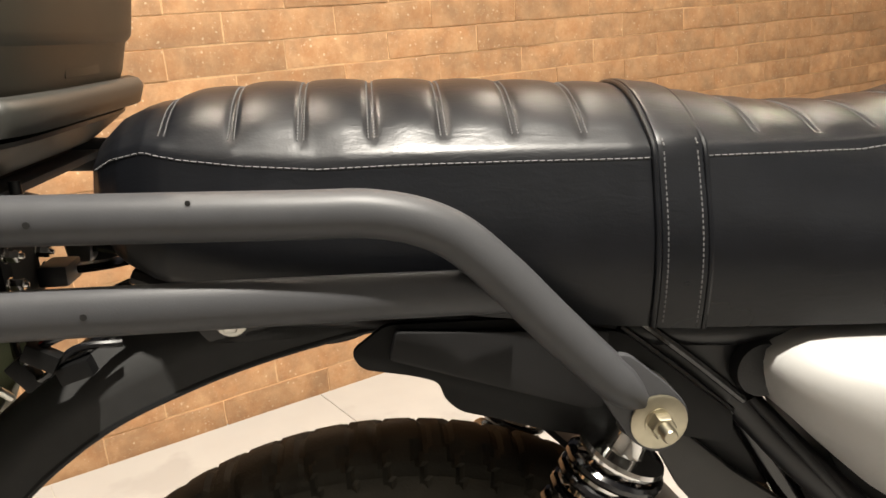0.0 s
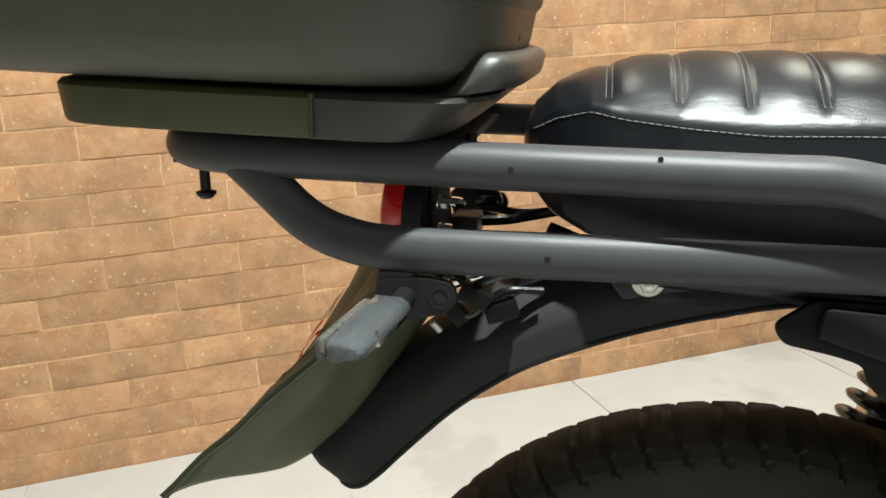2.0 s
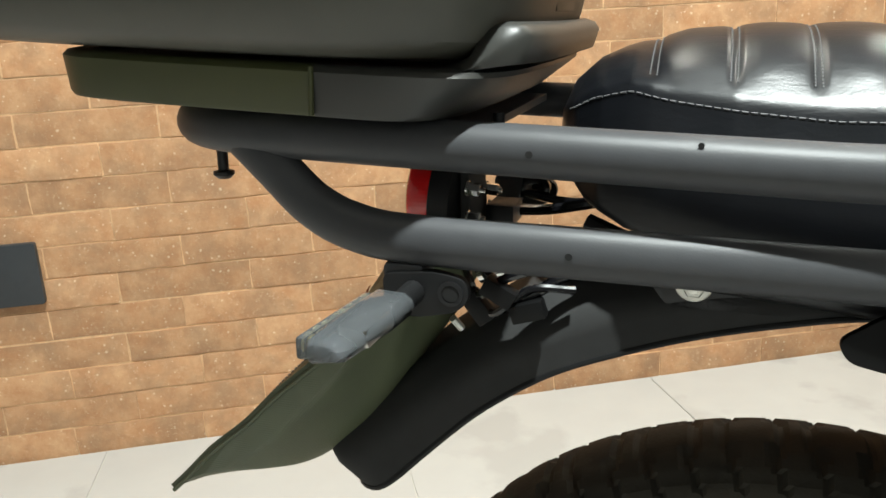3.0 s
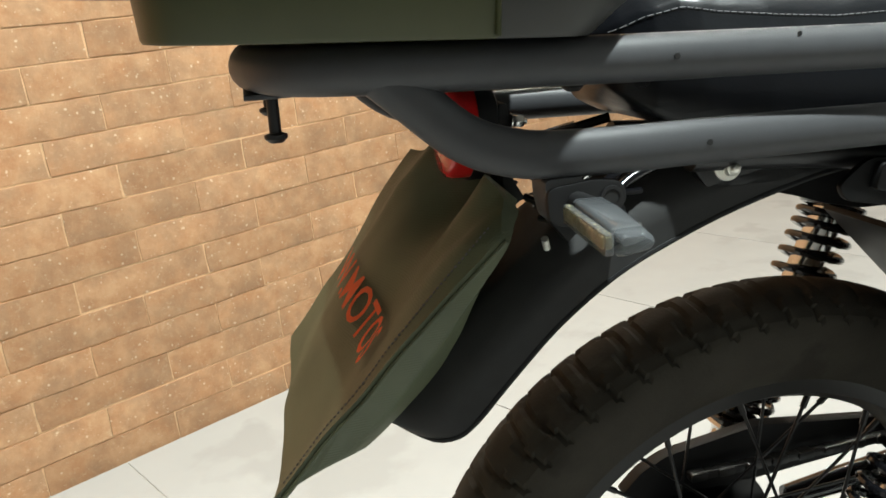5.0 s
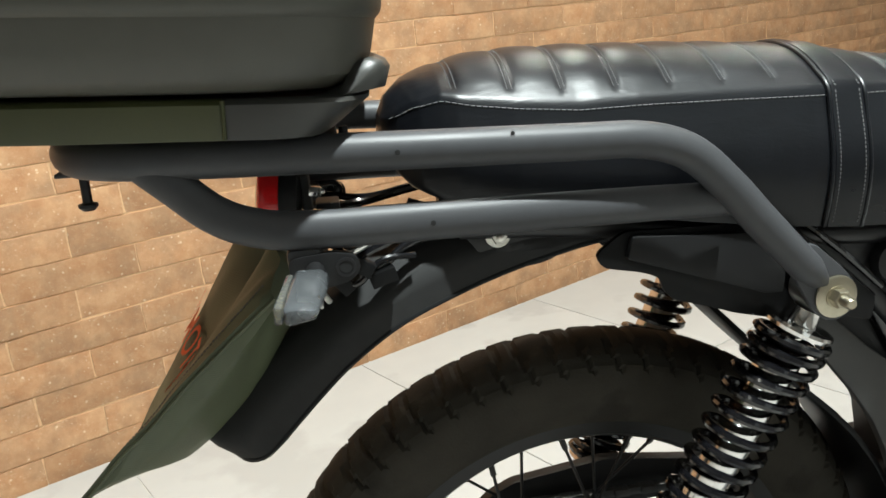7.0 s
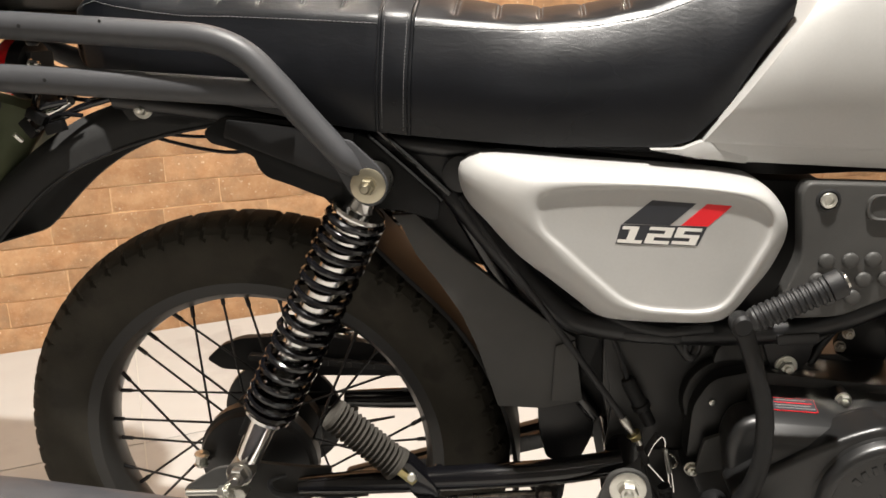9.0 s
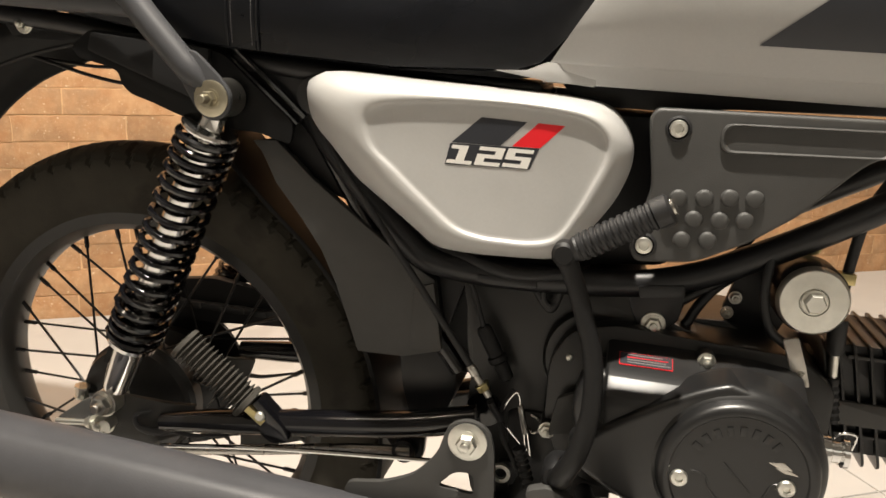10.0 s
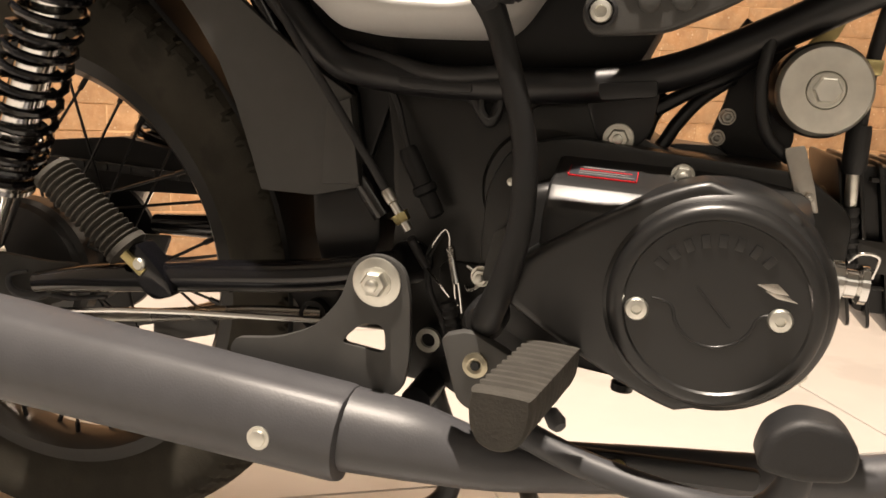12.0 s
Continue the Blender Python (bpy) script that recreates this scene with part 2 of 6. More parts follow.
RED = material("red_vinyl_sticker", (0.70, 0.014, 0.022), 0.35, vary=0.05, scale=60)
DARKSTICK = material("charcoal_sticker", (0.025, 0.027, 0.033), 0.35, vary=0.08, scale=60)
FAINT = material("grey_print", (0.20, 0.19, 0.18), 0.5, vary=0.05, scale=60)
WHITE = material("white_print", (0.72, 0.70, 0.66), 0.4, vary=0.05, scale=60)
ORANGE = material("orange_print", (0.72, 0.095, 0.012), 0.7, vary=0.12, scale=90)
FABRIC = fabric_material("olive_black_cloth", (0.090, 0.104, 0.057))
AMBER = material("led_amber", (0.58, 0.47, 0.20), 0.35, vary=0.2, scale=200)
GUARD = material("matte_grey_plastic", (0.048, 0.047, 0.045), 0.55, vary=0.12, scale=60, bump=0.1, bump_scale=900)
PLATE = material("black_painted_plate", (0.020, 0.0185, 0.0165), 0.30, vary=0.18, scale=50)
DUSTY = material("dusty_rubber", (0.050, 0.046, 0.040), 0.85, spec=0.25, vary=0.28, scale=70, bump=0.25, bump_scale=500)
DULLBLACK = material("dull_black_steel", (0.004, 0.004, 0.0042), 0.5, spec=0.2, vary=0.2, scale=60)
DARKHOLE = material("dark_hole", (0.006, 0.006, 0.006), 0.8, scale=90)


def red_lens():
    m = material("red_lens", (0.60, 0.010, 0.012), 0.14, vary=0.1, scale=40, coat=0.6)
    nt = m.node_tree
    n, link = nt.nodes, nt.links.new
    co, w, bp = n.new("ShaderNodeTexCoord"), n.new("ShaderNodeTexWave"), n.new("ShaderNodeBump")
    w.bands_direction = "Z"
    w.inputs["Scale"].default_value = 120
    bp.inputs["Strength"].default_value, bp.inputs["Distance"].default_value = 0.12, 0.0006
    link(co.outputs["Object"], w.inputs["Vector"])
    link(w.outputs["Fac"], bp.inputs["Height"])
    link(bp.outputs[0], n["Principled BSDF"].inputs["Normal"])
    return m


LENS = red_lens()


def clear_plastic():
    m = bpy.data.materials.new("clear_smoked_plastic")
    m.use_nodes = True
    b = m.node_tree.nodes["Principled BSDF"]
    b.inputs["Base Color"].default_value = (0.30, 0.32, 0.34, 1)
    b.inputs["Roughness"].default_value = 0.10
    b.inputs["Transmission Weight"].default_value = 0.80
    b.inputs["IOR"].default_value = 1.45
    return m


CLEAR = clear_plastic()


# ---------------------------------------------------------------- mesh tools
def smooth_line(pts, per=8, closed=False):
    """Points on a smooth curve through pts."""
    P = [Vector(p) for p in pts]
    n = len(P)
    out = []
    for i in range(n if closed else n - 1):
        a = P[(i - 1) % n] if closed or i > 0 else P[i] * 2 - P[i + 1]
        b, c = P[i], P[(i + 1) % n]
        d = P[(i + 2) % n] if closed or i + 2 < n else c * 2 - b
        for k in range(per):
            t = k / per
            out.append(0.5 * ((2 * b) + (c - a) * t + (2 * a - 5 * b + 4 * c - d) * t * t + (3 * b - a - 3 * c + d) * t ** 3))
    if not closed:
        out.append(P[-1])
    return out


def add_rings(bm, rings, closed_u=True, cap=True, closed_v=False):
    """Skins a list of equally long rings of points."""
    R = [[bm.verts.new(p) for p in ring] for ring in rings]
    n = len(R[0])
    m = len(R)
    for i in range(m if closed_v else m - 1):
        a, b = R[i], R[(i + 1) % m]
        for j in range(n if closed_u else n - 1):
            k = (j + 1) % n
            bm.faces.new((a[j], a[k], b[k], b[j]))
    if cap and not closed_v:
        bm.faces.new(R[0][::-1])
        bm.faces.new(R[-1])
    return R


def frames_along(P):
    """Tangent, side and up at each point of a line, without twist."""
    n = len(P)
    out = []
    side = None
    for i in range(n):
        t = (P[min(i + 1, n - 1)] - P[max(i - 1, 0)]).normalized()
        if side is None:
            ref = Vector((0, 1, 0)) if abs(t.y) < 0.9 else Vector((0, 0, 1))
            side = t.cross(ref).normalized()
        side = (side - t * side.dot(t)).normalized()
        out.append((t, side, t.cross(side)))
    return out


def tube(pts, r, seg=14, per=8, bm=None, flat=1.0, smooth=True):
    """A round bar along pts; r one radius or one at each of pts."""
    bm = bm or bmesh.new()
    P = smooth_line(pts, per) if smooth and len(pts) > 2 else [Vector(p) for p in pts]
    if isinstance(r, (list, tuple)):
        rr = [np.interp(i / (len(P) - 1), np.linspace(0, 1, len(r)), r) for i in range(len(P))]
    else:
        rr = [r] * len(P)
    rings = []
    for p, (t, s, u), q in zip(P, frames_along(P), rr):
        rings.append([p + s * (q * math.cos(a)) + u * (q * flat * math.sin(a)) for a in (2 * math.pi * k / seg for k in range(seg))])
    add_rings(bm, rings)
    return bm


def axis_matrix(start, end):
    d = (Vector(end) - Vector(start)).normalized()
    return Matrix.Translation(start) @ d.to_track_quat("Z", "Y").to_matrix().to_4x4()


def lathe(profile, start, end, seg=32, bm=None, cap=True):
    """A turned piece: profile of (radius, distance along the axis from start)."""
    bm = bm or bmesh.new()
    m = axis_matrix(start, end)
    rings = [[m @ Vector((r * math.cos(a), r * math.sin(a), h)) for a in (2 * math.pi * k / seg for k in range(seg))] for r, h in profile]
    add_rings(bm, rings, cap=cap)
    return bm


def rounded(outline, radius, n=4):
    """Outline (2D) with its corners rounded."""
    out = []
    m = len(outline)
    for i in range(m):
        p, a, b = Vector(outline[i]), Vector(outline[i - 1]), Vector(outline[(i + 1) % m])
        da, db = a - p, b - p
        r = min(radius, da.length * 0.45, db.length * 0.45)
        s, e = p + da.normalized() * r, p + db.normalized() * r
        for k in range(n + 1):
            t = k / n
            out.append((1 - t) ** 2 * s + 2 * t * (1 - t) * p + t * t * e)
    return out


def slab(outline, y0, y1, bevel=0.002, round_by=0.0, bm=None, to=None, hole=None, segments=2):
    """A plate: outline in (x, z), from y0 to y1; 'to' maps the points elsewhere; hole: an inner outline."""
    part_bm = bmesh.new()
    pts = rounded(outline, round_by) if round_by else [Vector(p) for p in outline]
    loops = [pts] + ([rounded(hole, round_by * 0.7) if round_by else [Vector(p) for p in hole]] if hole else [])
    edges = []
    for loop in loops:
        vs = [part_bm.verts.new((p[0], y0, p[1])) for p in loop]
        edges += [part_bm.edges.new((vs[i], vs[(i + 1) % len(vs)])) for i in range(len(vs))]
    if hole:
        bmesh.ops.triangle_fill(part_bm, edges=edges, use_beauty=True)
    else:
        part_bm.faces.new([e.verts[0] for e in edges])
    faces = part_bm.faces[:]
    ext = bmesh.ops.extrude_face_region(part_bm, geom=faces)
    for v in (g for g in ext["geom"] if isinstance(g, bmesh.types.BMVert)):
        v.co.y = y1
    bmesh.ops.recalc_face_normals(part_bm, faces=part_bm.faces)
    if bevel:
        part_bm.normal_update()
        sharp = [e for e in part_bm.edges if len(e.link_faces) == 2 and e.calc_face_angle(0) > 0.9]
        bmesh.ops.bevel(part_bm, geom=sharp, offset=bevel, segments=segments, affect="EDGES", profile=0.6, clamp_overlap=True)
    if to is not None:
        bmesh.ops.transform(part_bm, matrix=to, verts=part_bm.verts)
    return merge(part_bm, bm)


def merge(src, dst):
    """Adds one bmesh to another and frees it."""
    if dst is None:
        return src
    me = bpy.data.meshes.new("tmp")
    src.to_mesh(me)
    dst.from_mesh(me)
    bpy.data.meshes.remove(me)
    src.free()
    return dst


def block(x0, x1, y0, y1, z0, z1, bevel=0.003, bm=None, to=None, segments=2):
    return slab([(x0, z0), (x1, z0), (x1, z1), (x0, z1)], y0, y1, bevel, bm=bm, to=to, segments=segments)


def mesh_of(bm, mat, sharp=38):
    bmesh.ops.recalc_face_normals(bm, faces=bm.faces)
    me = bpy.data.meshes.new("mesh")
    bm.to_mesh(me)
    bm.free()
    me.materials.append(mat)
    me.polygons.foreach_set("use_smooth", [True] * len(me.polygons))
    me.set_sharp_from_angle(angle=radians(sharp))
    return me


def part(name, bm, mat, parent=None, label="", sharp=38):
    """Links a bmesh, given in world coordinates, as one mesh object under parent."""
    ob = new(name, mesh_of(bm, mat, sharp))
    if parent:
        ob.parent = parent
        base = Matrix.Identity(4)
        p = parent
        while p:
            base = LEVEL.inverted() @ p.matrix_basis @ base if p.parent is None else p.matrix_parent_inverse @ p.matrix_basis @ base
            p = p.parent
        ob.matrix_parent_inverse = base.inverted()
    return tagged(ob, label)


def thing(name, at, label, category, group="", kind=""):
    ob = new(name)
    ob.empty_display_size = 0.05
    ob.matrix_basis = LEVEL @ Matrix.Translation(at)
    return tagged(ob, label, category, group, kind)


def hex_bolt(at, toward, r=0.006, head=0.005, washer=0.0, bm=None, dimple=True):
    """Washer and hexagonal head at a point, its axis along 'toward'."""
    bm = bm or bmesh.new()
    d = Vector(toward).normalized()
    at = Vector(at)
    h0 = 0.0
    if washer:
        lathe([(washer, 0), (washer, 0.0012), (washer * 0.94, 0.0018), (r * 0.6, 0.0018)], at, at + d, 24, bm)
        h0 = 0.0018
    lathe([(r * 1.18, h0), (r * 1.18, h0 + 0.001)], at, at + d, 20, bm)
    lathe([(r, h0 + 0.0008), (r, h0 + head * 0.8), (r * 0.86, h0 + head)], at, at + d, 6, bm)
    if dimple:
        lathe([(r * 0.5, h0 + head), (r * 0.45, h0 + head + r * 0.5), (r * 0.3, h0 + head + r * 0.6)], at, at + d, 12, bm)
    return bm


def text_mesh(body, size):
    """Vertices and faces of a word in the built-in font, its middle at the origin, in the x-y plane."""
    cu = bpy.data.curves.new("word", "FONT")
    cu.body, cu.size, cu.align_x, cu.align_y = body, size, "CENTER", "CENTER"
    cu.resolution_u, cu.offset = 3, 0.0004
    ob = new("word", cu)
    dg = bpy.context.evaluated_depsgraph_get()
    me = bpy.data.meshes.new_from_object(ob.evaluated_get(dg))
    vs = [v.co.copy() for v in me.vertices]
    fs = [tuple(p.vertices) for p in me.polygons]
    bpy.data.objects.remove(ob)
    bpy.data.curves.remove(cu)
    bpy.data.meshes.remove(me)
    return vs, fs


# ---------------------------------------------------------------- the room
def room_box(name, lo, hi, mat, label, category):
    bm = bmesh.new()
    bmesh.ops.create_cube(bm, size=1)
    for v in bm.verts:
        v.co = Vector([lo[i] + (v.co[i] + 0.5) * (hi[i] - lo[i]) for i in range(3)])
    ob = new(name, mesh_of(bm, mat))
    ob.matrix_world = ROOM
    return tagged(ob, label, category, kind="structure")


X0, X1, Y0 = -2.6, 4.8, -4.6
floor = room_box("floor", (X0 - 0.2, Y0 - 0.2, -0.12), (X1 + 0.2, 0.2, -0.0025), GROUT, "pale polished porcelain tile floor with thin grey joints", "floor")
wall_brick = room_box("wall_north", (X0, 0.0042, 0.0), (X1, 0.2, CEILING), MORTAR, "wall faced with tan brown clay brick slips", "wall")
bm = slab([(X0, 0.0), (X1, 0.0), (X1, CEILING), (X0, CEILING)], Y0 - 0.2, Y0, 0,
          hole=[(WINDOW[0], WINDOW[2]), (WINDOW[1], WINDOW[2]), (WINDOW[1], WINDOW[3]), (WINDOW[0], WINDOW[3])])
ob = new("wall_south", mesh_of(bm, PLASTER))
ob.matrix_world = ROOM
tagged(ob, "plain grey plastered wall with an assumed wide shop window", "wall", kind="structure")
bm = bmesh.new()
for x in np.linspace(WINDOW[0] + 0.025, WINDOW[1] - 0.025, 5):
    block(x - 0.025, x + 0.025, Y0 - 0.12, Y0 - 0.06, WINDOW[2], WINDOW[3], 0.002, bm=bm)
for z in (WINDOW[2] + 0.025, WINDOW[3] - 0.025):
    block(WINDOW[0] + 0.05, WINDOW[1] - 0.05, Y0 - 0.118, Y0 - 0.062, z - 0.025, z + 0.025, 0.002, bm=bm)
ob = new("window_1", mesh_of(bm, SOCKET))
ob.matrix_world = ROOM
tagged(ob, "assumed wide shop window with dark grey frame bars, out of view", "window", kind="structure")
room_box("wall_west", (X0 - 0.2, Y0 - 0.2, 0.0), (X0, 0.2, CEILING), PLASTER, "plain grey plastered wall", "wall")
room_box("wall_east", (X1, Y0 - 0.2, 0.0), (X1 + 0.2, 0.2, CEILING), PLASTER, "plain grey plastered wall", "wall")
room_box("ceiling", (X0 - 0.2, Y0 - 0.2, CEILING), (X1 + 0.2, 0.2, CEILING + 0.15), CEIL, "plain grey ceiling", "ceiling")

# ---------------------------------------------------------------- trims added for the unseen downlights
def unseen_downlight_trim(x, y):
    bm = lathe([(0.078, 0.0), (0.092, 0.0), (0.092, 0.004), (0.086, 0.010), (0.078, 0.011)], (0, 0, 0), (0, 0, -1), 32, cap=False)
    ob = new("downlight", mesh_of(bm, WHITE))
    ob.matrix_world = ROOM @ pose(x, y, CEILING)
    return tagged(ob, "round white recessed ceiling downlight, added out of view", "downlight", "ceiling downlights")


for x, y, w in UNSEEN_DOWNLIGHTS:
    unseen_downlight_trim(x, y)

# ---------------------------------------------------------------- socket plate on the brick wall
bm = slab([(-0.947, 0.358), (-0.831, 0.358), (-0.831, 0.4905), (-0.947, 0.4905)], -0.016, 0.001, 0.004, round_by=0.008)
socket = new("wall_socket", mesh_of(bm, SOCKET))
socket.matrix_world = ROOM
tagged(socket, "dark grey plastic cover plate on the brick wall", "wall socket")


# ---------------------------------------------------------------- motorcycle
bike = thing("motorcycle", (0.3, 0, 0), "silver white and black 125 motorcycle with wire wheels, on its stand", "motorcycle")
AXLE = Vector((0.0145, 0.036, 0.3200))
# the wheel leans a little, its top toward the exhaust side
LEAN = Matrix.Translation(AXLE) @ Matrix.Rotation(0.055, 4, "X") @ Matrix.Translation(-AXLE)


def lathe_y(profile, bm=None, seg=64, centre=AXLE, closed=True):
    """Turned about the wheel's axle: profile of (radius, y)."""
    bm = bm or bmesh.new()
    rings = []
    for k in range(seg):
        a = 2 * math.pi * k / seg
        rings.append([Vector((centre.x + r * math.cos(a), centre.y + y, centre.z + r * math.sin(a))) for r, y in profile])
    add_rings(bm, rings, closed_u=closed, closed_v=True, cap=False)
    return bm


def rear_wheel():
    def leaning(name, b, mat, parent, label="", sharp=38):
        b.transform(LEAN)
        return part(name, b, mat, parent, label, sharp)

    # tyre: crowned tread with lateral grooves over the shoulders
    R, blocks, sub = 0.2990, 70, 8
    prof = [(0.2200, -0.026), (0.2280, -0.034), (0.2470, -0.041), (0.2680, -0.043), (0.2790, -0.0405), (0.2832, -0.0375), (0.2834, -0.0370), (0.2875, -0.0330), (0.2900, -0.0302), (0.2902, -0.0298), (0.2932, -0.0245), (0.2952, -0.0200), (0.2953, -0.0195), (0.2974, -0.0125), (0.2976, -0.0118), (0.2986, -0.006), (R, 0.0)]
    prof = prof + [(r, -y) for r, y in prof[-2::-1]] + [(0.2110, 0.018), (0.2110, -0.018)]
    rings = []
    seg = blocks * sub
    for k in range(seg):
        a = 2 * math.pi * k / seg
        ring = []
        for r, y in prof:
            t = abs(y)
            if r > 0.2730:
                ph = (k + 4.0 * t / 0.03) % sub
                if ph < 1.4 and t > 0.014:
                    r -= 0.0040
                if 0.014 < t < 0.024 and (k + 4) % sub < 1.4:
                    r -= 0.0036
                if t < 0.014 and (k + (2 if (k // sub) % 2 else 5)) % sub < 1.3:
                    r -= 0.0034
            ring.append(Vector((AXLE.x + r * math.cos(a), AXLE.y + y, AXLE.z + r * math.sin(a))))
        rings.append(ring)
    bm = bmesh.new()
    add_rings(bm, rings, closed_v=True, cap=False)
    wheel = leaning("rear_wheel", lathe_y([(0.2225, -0.028), (0.2250, -0.0265), (0.2225, -0.0235), (0.2115, -0.022), (0.2045, -0.012), (0.2025, 0.0),
                                       (0.2045, 0.012), (0.2115, 0.022), (0.2225, 0.0235), (0.2250, 0.0265), (0.2225, 0.028), (0.2085, 0.026),
                                       (0.1995, 0.014), (0.1975, 0.0), (0.1995, -0.014), (0.2085, -0.026)], seg=96), RIM, bike, "black steel rim with wire spokes and block tread tyre")
    leaning("tyre", bm, RUBBER, wheel, "black rubber tyre with block tread", sharp=30)
    # hub, brake drum, axle
    hub = lathe_y([(0.0, -0.050), (0.030, -0.050), (0.066, -0.046), (0.072, -0.040), (0.072, -0.026), (0.040, -0.020), (0.034, 0.0), (0.040, 0.02), (0.060, 0.026),
                   (0.060, 0.04), (0.0, 0.045)], seg=48, closed=False)
    leaning("hub", hub, ENGINE, wheel)
    panel = lathe_y([(0.0, -0.058), (0.022, -0.058), (0.05, -0.055), (0.066, -0.053), (0.069, -0.0465), (0.0, -0.0465)], seg=48, closed=False)
    leaning("brake_panel", panel, ENGMAT, wheel, "black brake drum plate")
    spr = lathe_y([(0.0, 0.062), (0.079, 0.062), (0.080, 0.066), (0.0, 0.066)], seg=72, closed=False)
    leaning("sprocket", spr, FRAME, wheel, "dark chain sprocket")
    n = 36
    for k in range(n):
        side = -1 if k % 2 else 1
        lean = 1 if (k // 2) % 2 else -1
        a1 = 2 * math.pi * (k + 0.5) / n
        a0 = a1 + lean * 0.62
        r0 = 0.066 if side < 0 else 0.056
        p0 = AXLE + Vector((r0 * math.cos(a0), side * 0.036, r0 * math.sin(a0)))
        p1 = AXLE + Vector((0.1985 * math.cos(a1), side * 0.006, 0.1985 * math.sin(a1)))
        b = tube([p0, p1], 0.0016, 6, smooth=False)
        q = p1 + (p0 - p1).normalized() * 0.014
        tube([p1, q], 0.0028, 6, bm=b, smooth=False)
        leaning("spoke", b, FRAME, wheel)
    ax = lathe([(0.007, 0), (0.007, 0.20)], AXLE + Vector((0, -0.11, 0)), AXLE + Vector((0, 1, 0)), 16)
    leaning("axle", ax, ZINC, wheel)


rear_wheel()


def shock(side):
    """Rear shock absorber; side -1 is the exhaust side."""
    lo, hi = Vector((0.0163, -0.0623, 0.342)), Vector((0.168, -0.098, 0.683))
    if side > 0:
        lo, hi = Vector((0.030, 0.125, 0.346)), Vector((0.181, 0.125, 0.683))
    L = (hi - lo).length
    body = lathe([(0.012, 0.035), (0.0145, 0.05), (0.0145, L * 0.6), (0.0075, L * 0.6 + 0.002), (0.0075, L - 0.02)], lo, hi, 20)
    sh = part("shock_absorber", body, CHROME, bike, "black coil spring shock absorber with chrome lower cup")
    m = axis_matrix(lo, hi)
    z0, z1, turns = 0.0885, L - 0.038, 17
    pts = []
    for k in range(turns * 16 + 1):
        f = k / (turns * 16)
        a = 2 * math.pi * turns * f
        pts.append(m @ Vector((0.0268 * math.cos(a), 0.0268 * math.sin(a), z0 + (z1 - z0) * (f - 0.055 * math.sin(2 * math.pi * f) * abs(math.cos(math.pi * f))))))
    part("spring", tube(pts, 0.0037, 8, smooth=False), GLOSS, sh, "gloss black coil spring")
    part("damper_sleeve", lathe([(0.0150, 0.088), (0.0165, 0.090), (0.0165, L - 0.046), (0.014, L - 0.044)], lo, hi, 28), CHROME, sh, "chrome plated damper body")
    part("lower_cup", lathe([(0.009, 0.014), (0.0138, 0.018), (0.0146, 0.024), (0.0180, 0.074), (0.0200, 0.080), (0.0265, 0.083), (0.0265, 0.087), (0.012, 0.087)], lo, hi, 32), CHROME, sh, "polished chrome lower spring cup")
    part("upper_seat", lathe([(0.014, L - 0.037), (0.0262, L - 0.036), (0.0272, L - 0.033), (0.0262, L - 0.0305), (0.0130, L - 0.0300), (0.0120, L - 0.0285), (0.0110, L - 0.018)], lo, hi, 32), CHROME, sh, "zinc plated upper spring seat")
    # dark slot down the cup
    slot = slab([(-0.0045, 0.040), (0.0045, 0.044), (0.0052, 0.074), (-0.0052, 0.074)], -0.0205, -0.0140, 0.0006, round_by=0.003, to=m @ Matrix.Rotation(radians(200), 4, "Z"))
    part("slot", slot, DARKHOLE, sh)
    for c, r in ((lo, 0.0145), (hi, 0.018)):
        e = lathe([(r * 0.55, -0.013), (r, -0.013), (r, 0.013), (r * 0.55, 0.013)], c, c + Vector((0, 1, 0)), 28)
        part("eye", e, STEEL if c is hi else ZINC, sh)
    b = hex_bolt(hi + Vector((0, side * 0.0190, 0)), (0, side, 0), 0.0075, 0.008, 0.0165)
    lathe([(0.0045, 0.0), (0.0045, 0.018), (0.0035, 0.0195)], hi + Vector((0, side * 0.0190, 0)), hi + Vector((0, side, 0)), 14, b)
    part("bolt", b, AGED, sh, "zinc plated cap nut and washer")
    b = hex_bolt(lo + Vector((0, side * 0.013, 0)), (0, side, 0), 0.0108, 0.010, 0.0150)
    lathe([(0.0055, 0.0), (0.0055, 0.017), (0.0042, 0.0185)], lo + Vector((0, side * 0.013, 0)), lo + Vector((0, side, 0)), 14, b)
    part("nut", b, STEEL, sh, "plain steel nut and stud end")


shock(-1)
shock(1)


